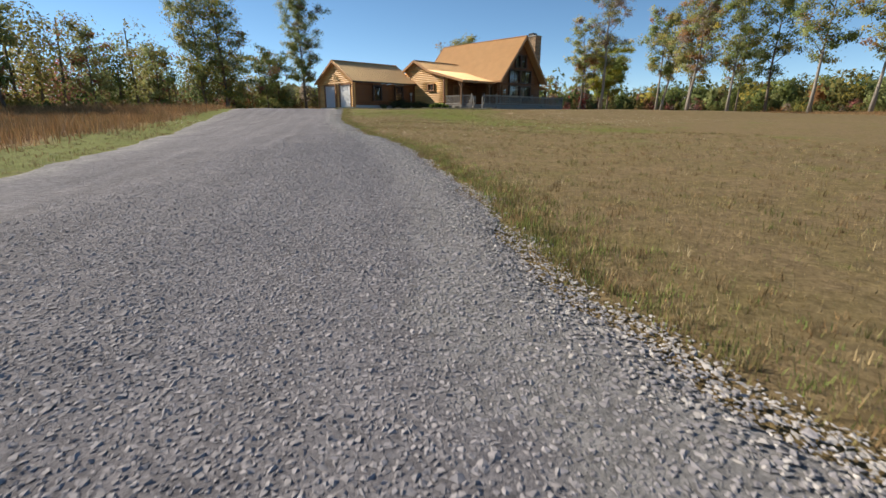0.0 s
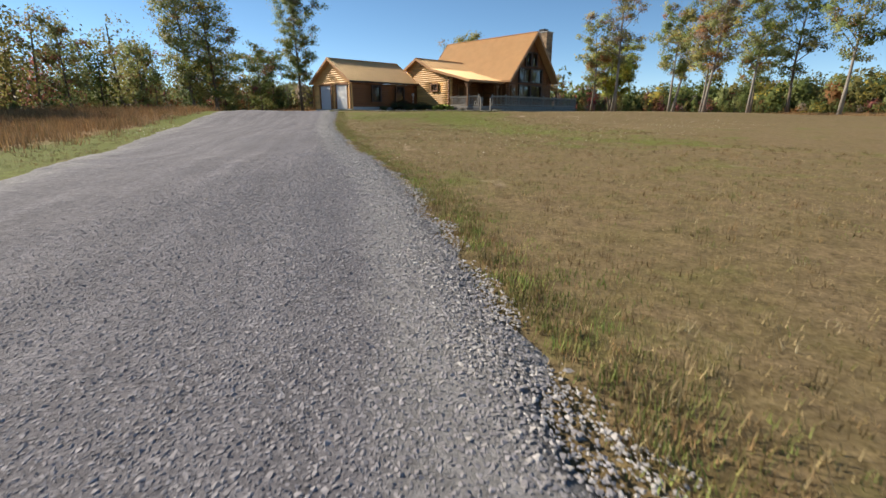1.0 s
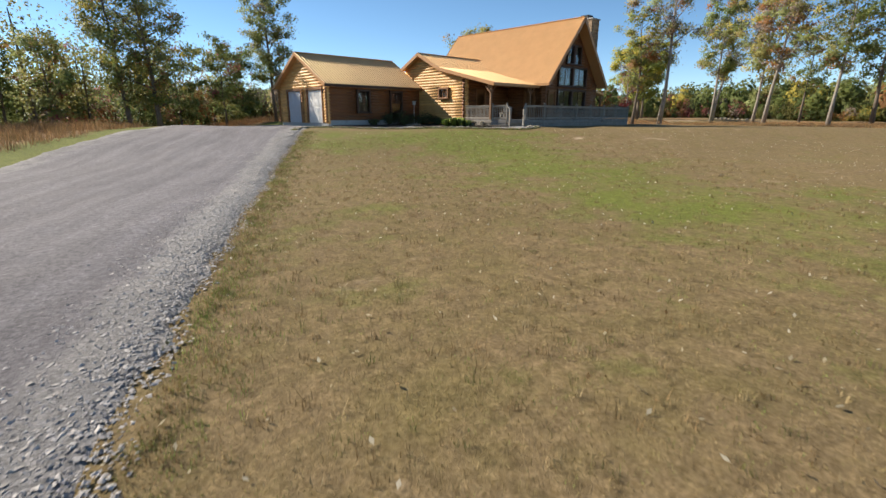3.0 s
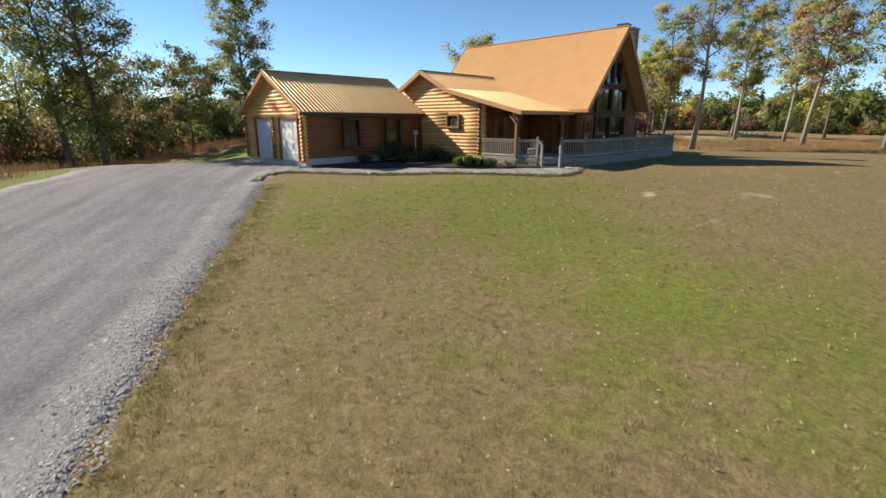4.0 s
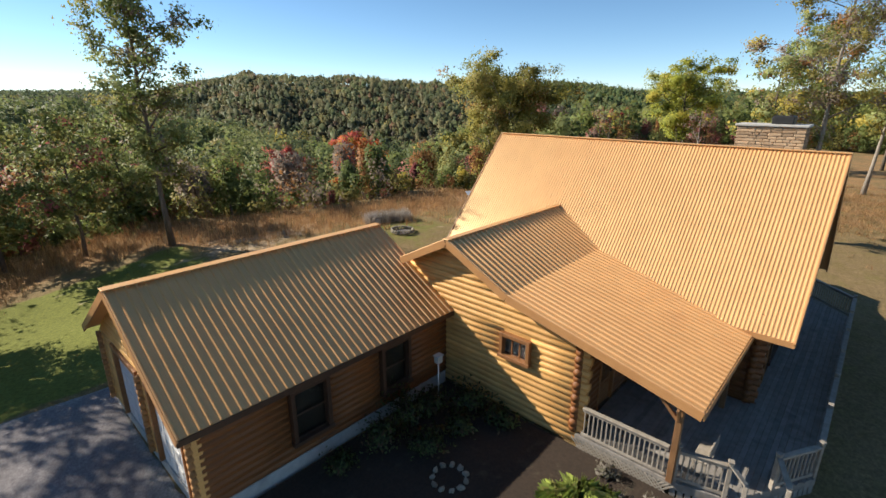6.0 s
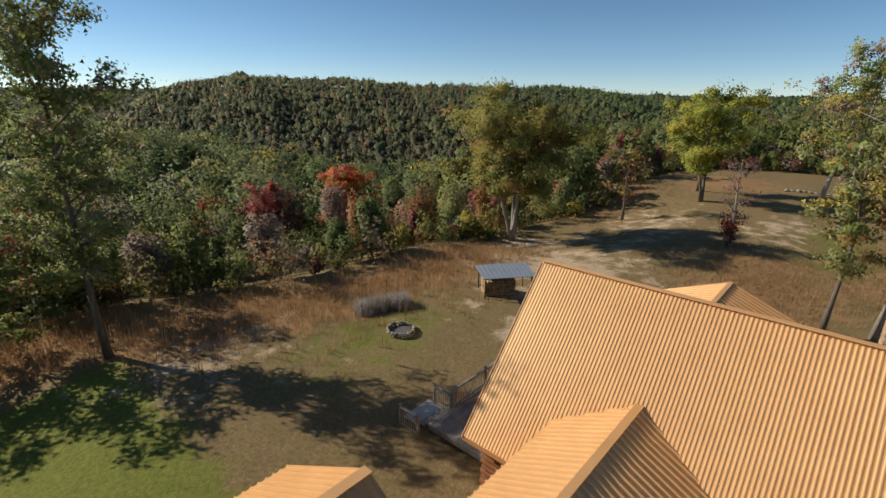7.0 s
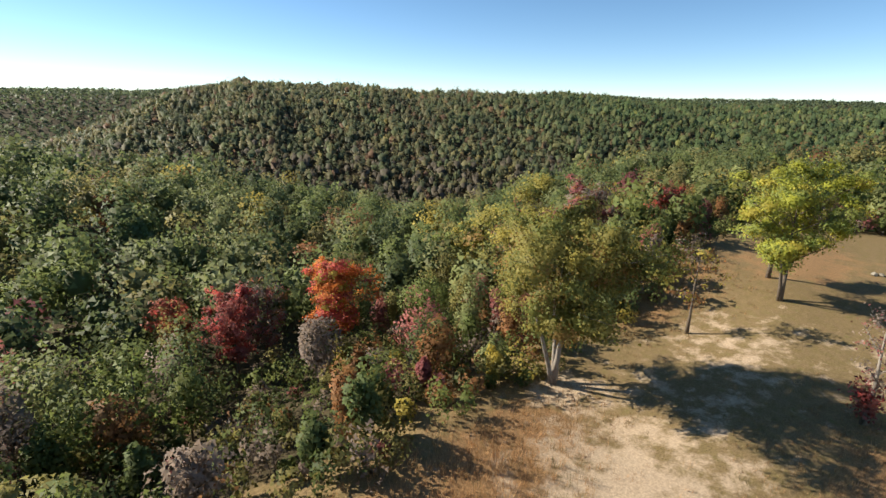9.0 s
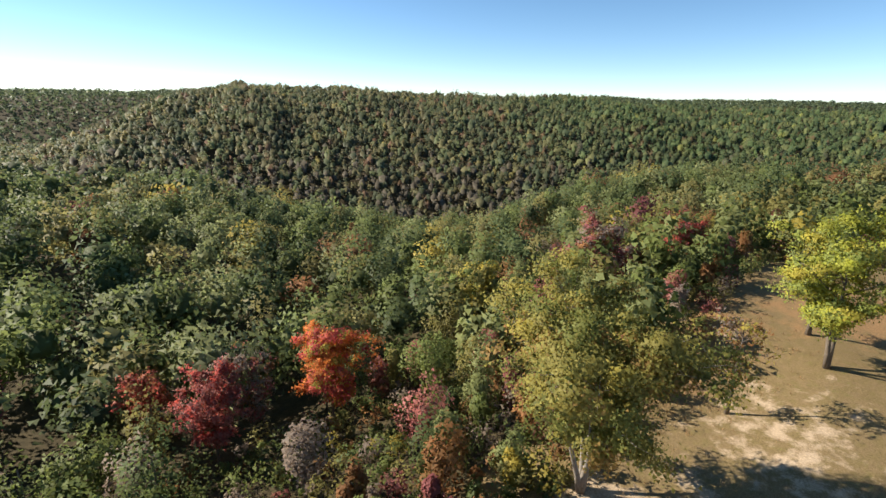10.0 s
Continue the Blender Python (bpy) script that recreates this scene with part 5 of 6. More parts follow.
def gravel():
    r = np.random.RandomState(5)
    poly = DRIVE_R + DRIVE_L[::-1]

    def near(x, y):
        t = np.clip((x + 30) * 0.62 + (y + 43.9) * 0.78, 0, 26)
        return np.hypot(x + 30 - 0.62 * t, y + 43.9 - 0.78 * t)

    X, Y = scatter(0.0255, -36, -10, -47, -14, r, lambda x, y: inside_poly(x, y, poly) & (near(x, y) < 6) & (r.uniform(0, 1, x.shape) < np.clip(1.15 - near(x, y) / 3.0, 0.015, 1) * smooth(27, 5, (x + 30) * 0.62 + (y + 43.9) * 0.78) * 0.95))
    stones("gravel", X, Y, np.minimum(r.gamma(4.0, 0.0042, len(X)) + 0.014, 0.055), 0.025, GRAVEL_STONE, r, "loose grey crushed stone on the driveway", "gravel", False)
    # coarse pale stones along the edge
    R = np.array(DRIVE_R[2:15], float)
    seg = np.hypot(*np.diff(R, axis=0).T)
    cum = np.r_[0, seg.cumsum()]
    n = 26000
    t = r.uniform(0, 1, n) ** 1.15 * cum[-1]
    px, py = np.interp(t, cum, R[:, 0]), np.interp(t, cum, R[:, 1])
    wide = np.interp(t, [0, 8, 14, 22], [0.2, 0.26, 0.5, 0.5])
    off = 0.1 + 0.12 * waves(px, py, 1.4, 27) - np.abs(r.normal(0, 1, n)) * wide + r.normal(0, 0.06, n)
    stones("edge_stones", px + off * 0.85, py - off * 0.53, np.minimum(r.gamma(3.5, 0.0085, n) + 0.016, 0.095) * np.interp(t, [0, 6, 14, 20], [0.6, 0.62, 1.0, 1.0]), np.interp(off, [-0.5, -0.2, 0.0, 0.3], [0.026, 0.026, 0.012, 0.004]), EDGE_STONE, r, "coarse pale stones along the driveway edge", "stones", False)


gravel()


# ---- doors, windows and chimney of the house ----
def window(plane, at_, a0, a1, z0, z1, out, label="", cross=(1, 1), curtain=ROOM_DARK, trim=None):
    """A window in the plane x = at_ or y = at_, from a0 to a1; out: the way its front faces (+1 or -1)."""
    trim = trim or TRIM
    def P(a, d, z):
        return (at_ + out * d, a, z) if plane == "x" else (a, at_ + out * d, z)

    def bar(a, b, c, d, e, f, ch=0.008):
        p, q = P(a, c, e), P(b, d, f)
        return Geo().box([min(u, v) for u, v in zip(p, q)], [max(u, v) for u, v in zip(p, q)], ch)

    w = part("window", bar(a0, a1, -0.06, 0.02, z0, z0 + 0.05).mesh("window", DARK_TRIM), house, label)
    for a, b, e, f in ((a0 - 0.09, a0 + 0.03, z0 - 0.09, z1 + 0.09), (a1 - 0.03, a1 + 0.09, z0 - 0.09, z1 + 0.09), (a0 + 0.03, a1 - 0.03, z1 - 0.03, z1 + 0.09)):
        part("frame", bar(a, b, -0.05, 0.15, e, f).mesh("frame", trim), w)
    part("sill", bar(a0 - 0.12, a1 + 0.12, 0.0, 0.19, z0 - 0.09, z0 + 0.02).mesh("sill", trim), w)
    nx, nz = cross
    for i in range(nx):
        for j in range(nz):
            b0, b1 = a0 + 0.03 + (a1 - a0 - 0.06) * i / nx, a0 + 0.03 + (a1 - a0 - 0.06) * (i + 1) / nx
            c0, c1 = z0 + 0.02 + (z1 - z0 - 0.05) * j / nz, z0 + 0.02 + (z1 - z0 - 0.05) * (j + 1) / nz
            pane = part("pane", bar(b0 + 0.02, b1 - 0.02, 0.0, 0.008, c0 + 0.02, c1 - 0.02, 0).mesh("pane", GLASS), w)
            pane.visible_shadow = False
            for e, f, s, t in ((b0, b0 + 0.025, c0, c1), (b1 - 0.025, b1, c0, c1), (b0 + 0.025, b1 - 0.025, c0, c0 + 0.025), (b0 + 0.025, b1 - 0.025, c1 - 0.025, c1)):
                part("sash_bar", bar(e, f, -0.015, 0.03, s, t, 0.004).mesh("sash_bar", trim), w)
    # added sheet behind the panes: a pale curtain once, elsewhere painted room darkness
    if curtain:
        part("blind", bar(a0 - 0.05, a1 + 0.05, -0.16, -0.14, z0 - 0.05, z1 + 0.05, 0).mesh("blind", curtain), w)
    return w


def garage_door(y0, y1, mat, label):
    d = part("garage_door", Geo().box((0.09, y0, 0.07), (0.12, y1, 2.3)).mesh("garage_door", mat), house, label)
    h = (2.3 - 0.09) / 4
    for j in range(4):
        z = 0.08 + j * h
        part("section", Geo().box((0.06, y0 + 0.01, z), (0.10, y1 - 0.01, z + h - 0.012), 0.006).mesh("section", mat), d)
        for i in range(4):
            w = (y1 - y0 - 0.1) / 4
            a = y0 + 0.05 + i * w
            part("raised_panel", Geo().box((0.045, a + 0.06, z + 0.1), (0.065, a + w - 0.06, z + h - 0.11), 0.012).mesh("raised_panel", mat), d)
    for a in (y0 - 0.1, y1):
        part("jamb", Geo().box((-0.06, a, 0.05), (0.14, a + 0.1, 2.42), 0.01).mesh("jamb", TRIM), house)
    part("lintel", Geo().box((-0.07, y0 - 0.14, 2.3), (0.14, y1 + 0.14, 2.46), 0.01).mesh("lintel", TRIM), house)


garage_door(0.72, 2.76, DOOR_WHITE, "closed white panelled garage door")
garage_door(3.72, 5.76, DOOR_GREY, "closed pale grey panelled garage door")
for py in (-0.02, 3.24, 6.96):
    logs = part("corner_post", Geo().box((-0.02, py + 0.02, 0.02), (0.2, py + 0.2, 2.5), 0.02).mesh("corner_post", LOG), house, "vertical golden log-end post")
    end = Geo().tube([(0, 0, 0), (0.26, 0, 0)], [0.1, 0.1], 10).mesh("log_end", LOG_END, True)
    for k in range(12):
        part("log_end", end, logs, m=Matrix.Translation((-0.13, py + 0.12, 0.15 + 0.2 * k)))
window("y", -0.02, 2.4, 3.4, 0.8, 2.26, -1, "dark double-hung garage window", (1, 2), ROOM_DARK, DARK_TRIM)
window("y", -0.02, 5.4, 6.4, 0.8, 2.26, -1, "dark double-hung garage window", (1, 2), ROOM_DARK, DARK_TRIM)
window("x", 8.3, -3.3, -2.4, 1.86, 2.5, -1, "small three-light window with a pale curtain in the log gable", (3, 1), CONCRETE)
for a0, a1, z0, z1 in ((15.14, 16.98, 0.95, 2.46), (17.18, 19.02, 0.95, 2.46), (15.14, 16.98, 2.8, 4.16), (17.18, 19.02, 2.8, 4.16), (16.14, 16.98, 4.45, 5.76), (17.18, 18.02, 4.45, 5.76)):
    window("y", -8.3, a0, a1, z0, z1, -1, "large dark gable window", (2 if a1 - a0 > 1 else 1, 1), ROOM_DARK, DARK_TRIM)


def house_door(plane, at_, a0, a1, z0, z1, out, label):
    def B(a, b, c, d, e, f, ch=0.006):
        p = (at_ + out * c, a, e) if plane == "x" else (a, at_ + out * c, e)
        q = (at_ + out * d, b, f) if plane == "x" else (b, at_ + out * d, f)
        return Geo().box([min(u, v) for u, v in zip(p, q)], [max(u, v) for u, v in zip(p, q)], ch)
    d = part("house_door", B(a0, a1, -0.02, 0.03, z0, z1).mesh("house_door", TRIM), house, label)
    part("door_glass", B(a0 + 0.18, a1 - 0.18, 0.025, 0.04, z0 + 0.85, z1 - 0.2, 0).mesh("door_glass", GLASS), d)
    part("door_panel", B(a0 + 0.16, a1 - 0.16, 0.03, 0.045, z0 + 0.15, z0 + 0.72).mesh("door_panel", TRIM), d)
    part("door_handle", B(a1 - 0.1, a1 - 0.07, 0.03, 0.09, z0 + 0.98, z0 + 1.1).mesh("door_handle", BLACK), d, "black metal handle")
    for a, b, e, f in ((a0 - 0.1, a0, z0, z1 + 0.1), (a1, a1 + 0.1, z0, z1 + 0.1), (a0, a1, z1, z1 + 0.1)):
        part("door_trim", B(a, b, -0.03, 0.13, e, f).mesh("door_trim", TRIM), d)


house_door("y", -4.9, 9.65, 10.55, FLOOR, 2.35, -1, "brown panelled door with glass on the porch")
house_door("x", 13.3, -7.55, -6.7, FLOOR, 2.32, -1, "brown entrance door with tall glass")
house_door("y", -8.28, 13.92, 14.73, FLOOR, 2.32, -1, "brown door onto the deck")


def chimney():
    x0, x1, y0, y1, top = 20.95, 22.1, -7.45, -5.05, 8.3
    c = part("chimney", Geo().box((x0 + 0.06, y0 + 0.06, -1.5), (x1 - 0.06, y1 - 0.06, top)).mesh("chimney", MORTAR), house, "broad tan ledgestone chimney with a black cap")
    r = random.Random(3)
    blocks = [Geo().box((-0.06, -w / 2, -0.055), (0.06, w / 2, 0.055), 0.018).mesh("stone", STONE) for w in (0.22, 0.3, 0.38, 0.46)]
    for side in range(4):
        length = (y1 - y0) if side % 2 == 0 else (x1 - x0)
        z = 3.6
        while z < top - 0.06:
            s = 0.0
            while s < length - 0.05:
                k = r.randrange(4)
                w = (0.22, 0.3, 0.38, 0.46)[k]
                mid = min(s + w / 2, length - w / 2)
                x, y, rz = ((x0 + 0.06, y0 + mid, 0), (x0 + mid, y0 + 0.06, 90), (x1 - 0.06, y0 + mid, 0), (x0 + mid, y1 - 0.06, 90))[side]
                part("stone", blocks[k], c, m=pose(x + r.uniform(-0.012, 0.012), y, z, 0, 0, rz))
                s += w + 0.012
            z += 0.122
    part("chimney_slab", Geo().box((x0 - 0.07, y0 - 0.07, top), (x1 + 0.07, y1 + 0.07, top + 0.1), 0.02).mesh("chimney_slab", CONCRETE), c, "pale concrete crown")
    part("chimney_cap", Geo().box((x0 + 0.2, -6.95, top + 0.1), (x1 - 0.2, -6.2, top + 0.42), 0.03).mesh("chimney_cap", BLACK), c, "black metal flue cap")


chimney()
lamp = thing("wall_lamp", -0.06, 0.36, 2.22, "small black lantern on the garage wall", "lamp")
part("bracket", Geo().box((-0.1, 0.33, 2.2), (-0.01, 0.39, 2.3), 0.01).mesh("bracket", BLACK), lamp)
part("lantern", Geo().tube([(-0.13, 0.36, 2.02), (-0.13, 0.36, 2.22)], [0.05, 0.06], 6).mesh("lantern", BLACK), lamp)


# ---- porch and deck ----
DZ = FLOOR


def deck():
    d = thing("deck", 10, -9, height(10, -9), "weathered grey board deck along porch and gable", "deck")

    def left(y):
        return float(np.interp(y, [-10.25, -9.5, -8.75, -7.6, -4.0], [10.8, 9.6, 8.55, 8.22, 8.22]))

    y = -10.24
    while y < -5.1:
        x0 = left(y + 0.07)
        x1 = float(np.interp(y, [-10.3, -8.4], [23.2, 25.2])) if y < -8.46 else 13.2
        part("board", Geo().box((x0, y, DZ - 0.035), (x1, y + 0.137, DZ), 0.004).mesh("board", DECK), d)
        y += 0.145
    y = -8.3
    while y < -4.7:
        part("board", Geo().box((21.0, y, DZ - 0.035), (25.2, y + 0.137, DZ), 0.004).mesh("board", DECK), d)
        y += 0.145
    rim = [(8.24, -5.0), (8.24, -7.6), (8.55, -8.75), (9.6, -9.5), (10.8, -10.25), (23.2, -10.25), (25.2, -8.4), (25.2, -4.7)]
    for (ax, ay), (bx, by) in zip(rim[:-1], rim[1:]):
        part("rim_joist", Geo().beam((ax, ay, DZ - 0.12), (bx, by, DZ - 0.12), 0.045, 0.22, 0.006).mesh("rim_joist", DECK), d)
        if (ax, ay) == (8.55, -8.75):
            continue
        length = math.hypot(bx - ax, by - ay)
        zg = min(height(ax, ay), height(bx, by)) - 0.1
        if (ax, ay) == (8.24, -5.0):
            continue
        n = max(2, int(length / 0.15))
        me = Geo().box((-0.065, -0.01, 0), (0.065, 0.01, DZ - 0.24 - zg), 0.004).mesh("skirt_board", DECK)
        for i in range(n):
            t = (i + 0.5) / n
            part("skirt_board", me, d, m=pose(ax + (bx - ax) * t, ay + (by - ay) * t, zg, 0, 0, math.degrees(math.atan2(by - ay, bx - ax))))
    # lattice under the porch front
    lat = Geo().box((-0.008, -0.02, -0.34), (0.008, 0.02, 0.34), 0.002).mesh("lattice_slat", RAIL)
    for i in range(22):
        for k, tilt in ((0, 45), (1, -45)):
            part("lattice_slat", lat, d, m=pose(8.2 - 0.012 * k, -5.15 - i * 0.11, -0.03, tilt, 0, 0))
    # steps at the cut corner
    m = Matrix(((0.826, -0.564, 0, 9.075), (-0.564, -0.826, 0, -9.125), (0, 0, 1, 0), (0, 0, 0, 1)))
    for i in range(2):
        st = Geo().box((-0.62, 0.02 + 0.28 * i, DZ - 0.2 * (i + 1) - 0.04), (0.62, 0.32 + 0.28 * i, DZ - 0.2 * (i + 1)), 0.006)
        part("step_tread", st.mesh("step_tread", RAIL), d, "pale grey step", m)
        rs = Geo().box((-0.6, 0.0 + 0.28 * i, DZ - 0.2 * (i + 1) - 0.2), (0.6, 0.025 + 0.28 * i, DZ - 0.2 * (i + 1) - 0.041))
        part("step_riser", rs.mesh("step_riser", DECK), d, m=m)


deck()


def railing(p, q, label, group="deck railings", base=DZ, top=0.93, posts=(True, True), z_end=None):
    """A run of railing: square posts, flat cap, two rails and balusters."""
    (ax, ay), (bx, by) = p, q
    length = math.hypot(bx - ax, by - ay)
    ang = math.degrees(math.atan2(by - ay, bx - ax))
    ob = thing("deck_railing", ax, ay, base, label, "railing", group)
    ux, uy = (bx - ax) / length, (by - ay) / length
    n = max(1, round(length / 2.0))
    post = Geo().box((-0.05, -0.05, 0), (0.05, 0.05, top + 0.1), 0.008).mesh("post", RAIL)
    capm = Geo().box((-0.07, -0.07, top + 0.1), (0.07, 0.07, top + 0.14), 0.012).mesh("post_cap", RAIL)
    for i in range(n + 1):
        if (i == 0 and not posts[0]) or (i == n and not posts[1]):
            continue
        m = pose(ax + ux * length * i / n, ay + uy * length * i / n, base, 0, 0, ang)
        po = part("post", post, ob, m=m)
        part("post_cap", capm, po, m=m)
    for z, w, h, nm in ((top, 0.14, 0.035, "cap_rail"), (top - 0.07, 0.04, 0.09, "upper_rail"), (0.1, 0.04, 0.09, "lower_rail")):
        part(nm, Geo().beam((ax + ux * 0.05, ay + uy * 0.05, base + z), (bx - ux * 0.05, by - uy * 0.05, base + z), w, h, 0.006).mesh(nm, RAIL), ob)
    bal = Geo().box((-0.017, -0.017, 0.14), (0.017, 0.017, top - 0.11), 0.003).mesh("baluster", RAIL)
    k = int(length / 0.125)
    for i in range(1, k):
        part("baluster", bal, ob, m=pose(ax + ux * length * i / k, ay + uy * length * i / k, base, 0, 0, ang))
    return ob


railing((8.25, -5.12), (8.25, -7.5), "weathered grey porch railing beside the log wall", posts=(False, False))
railing((8.3, -7.65), (8.55, -8.72), "short weathered grey porch railing by the steps")
railing((9.62, -9.5), (10.8, -10.2), "short weathered grey deck railing by the steps")
railing((10.8, -10.2), (23.2, -10.2), "long weathered grey deck railing along the gable", posts=(False, True))
railing((23.2, -10.2), (25.15, -8.4), "angled weathered grey deck railing at the corner", posts=(False, True))
railing((25.15, -8.4), (25.15, -4.8), "weathered grey deck railing facing the field", posts=(False, True))
for nx, ny in ((8.42, -9.1), (8.95, -9.85)):
    nw = thing("stair_newel", nx, ny, height(nx, ny), "grey stair newel with a sloping handrail", "newel", "stair newels")
    part("newel_post", Geo().box((nx - 0.05, ny - 0.05, height(nx, ny) - 0.05), (nx + 0.05, ny + 0.05, 0.98), 0.008).mesh("newel_post", RAIL), nw)
    tx, ty = (8.55, -8.72) if nx < 8.6 else (9.62, -9.5)
    part("handrail", Geo().beam((nx, ny, 1.0), (tx, ty, 1.26), 0.13, 0.04, 0.008).mesh("handrail", RAIL), nw)


def porch_posts():
    for x, y, top in ((8.2, -7.58, 2.62), (12.4, -7.75, 2.6), (24.2, -7.0, 2.3), (24.2, -4.0, 2.3)):
        p = part("porch_post", Geo().box((x - 0.075, y - 0.075, DZ), (x + 0.075, y + 0.075, top), 0.012).mesh("porch_post", POST), house, "brown stained porch post")
        for dx, dy in ((0.5, 0), (0, 0.5), (-0.3, 0)):
            part("brace", Geo().beam((x + dx * 0.1, y + dy * 0.1, top - 0.55), (x + dx, y + dy, top - 0.08), 0.07, 0.09, 0.008).mesh("brace", POST), p)
    part("porch_beam", Geo().beam((7.95, -7.58, 2.63), (13.2, -7.7, 2.63), 0.14, 0.2, 0.01).mesh("porch_beam", POST), house)
    part("porch_beam", Geo().beam((8.2, -7.6, 2.66), (8.2, -5.0, 3.24), 0.14, 0.2, 0.01).mesh("porch_beam", POST), house)


porch_posts()


def porch_bench():
    b = thing("porch_bench", 9.4, -8.1, DZ, "pale wooden bench on the porch", "bench")
    part("seat", Geo().box((8.85, -8.2, DZ + 0.4), (9.75, -7.85, DZ + 0.45), 0.01).mesh("seat", RAIL), b)
    part("backrest", Geo().box((8.85, -8.24, DZ + 0.5), (9.75, -8.2, DZ + 0.85), 0.01).mesh("backrest", RAIL), b)
    for x in (8.9, 9.7):
        for y in (-8.17, -7.9):
            part("leg", Geo().box((x - 0.03, y - 0.03, DZ), (x + 0.03, y + 0.03, DZ + 0.4), 0.005).mesh("leg", RAIL), b)


porch_bench()


# ---- the front garden ----
def lump(name, seed, mat, sx=1.0, sy=1.0, sz=1.0, cuts=1):
    """An uneven stone about one metre across."""
    bm = bmesh.new()
    bmesh.ops.create_icosphere(bm, subdivisions=cuts, radius=0.5)
    r = random.Random(seed)
    for v in bm.verts:
        v.co *= r.uniform(0.66, 1.14)
        v.co = Vector((v.co.x * sx, v.co.y * sy, v.co.z * sz))
    me = bpy.data.meshes.new(name)
    bm.to_mesh(me)
    bm.free()
    me.materials.append(mat)
    return me


ROCKS = [lump("stone", k, FIELDSTONE, 1.0, 0.7, 0.55, 2 if k < 3 else 1) for k in range(8)]


def stone_edge():
    """The row of flat stones along the outside of the path."""
    e = thing("stone_edging", 3, -7, height(3, -7), "row of pale fieldstones edging the gravel path", "edging")
    pts = np.array([(-4.3, -3.5), (-3.4, -2.4)] + PATH_OUT + [(8.9, -10.4)], float)
    cum = np.r_[0, np.hypot(*np.diff(pts, axis=0).T).cumsum()]
    r = random.Random(8)
    s = 0.1
    while s < cum[-1]:
        w = r.uniform(0.3, 0.62)
        x, y = np.interp(s + w / 2, cum, pts[:, 0]), np.interp(s + w / 2, cum, pts[:, 1])
        x2, y2 = np.interp(s + w, cum, pts[:, 0]), np.interp(s + w, cum, pts[:, 1])
        m = pose(x + r.uniform(-0.03, 0.03), y + r.uniform(-0.03, 0.03), height(x, y) + 0.05, r.uniform(-6, 6), r.uniform(-6, 6), math.degrees(math.atan2(y2 - y, x2 - x)))
        part("stone", ROCKS[r.randrange(8)], e, m=m @ Matrix.Diagonal((w * 1.25, r.uniform(0.34, 0.62), r.uniform(0.16, 0.36), 1)))
        s += w * 0.9


stone_edge()


def edging_grass():
    """Uncut grass along the outside of the stones, where the mower does not reach."""
    q = np.random.RandomState(17)
    pts = np.array([(-4.3, -3.5), (-3.4, -2.4)] + PATH_OUT, float)
    cum = np.r_[0, np.hypot(*np.diff(pts, axis=0).T).cumsum()]
    n = 900
    t = q.uniform(0, cum[-1], n)
    X = np.interp(t, cum, pts[:, 0]) - np.abs(q.normal(0, 0.14, n)) * 0.75 - 0.12
    Y = np.interp(t, cum, pts[:, 1]) - np.abs(q.normal(0, 0.14, n)) * 0.66 - 0.1
    tone = shades(n, [GRASS, STRAW, (0.15, 0.19, 0.05), (0.28, 0.19, 0.09)], [4, 3, 3, 2], q)
    blades("edging_grass", X, Y, q.uniform(0.06, 0.2, n), 0.05, 12, 0.004, tone, q, "uncut green and straw grass along the stone edging", "grass")


edging_grass()


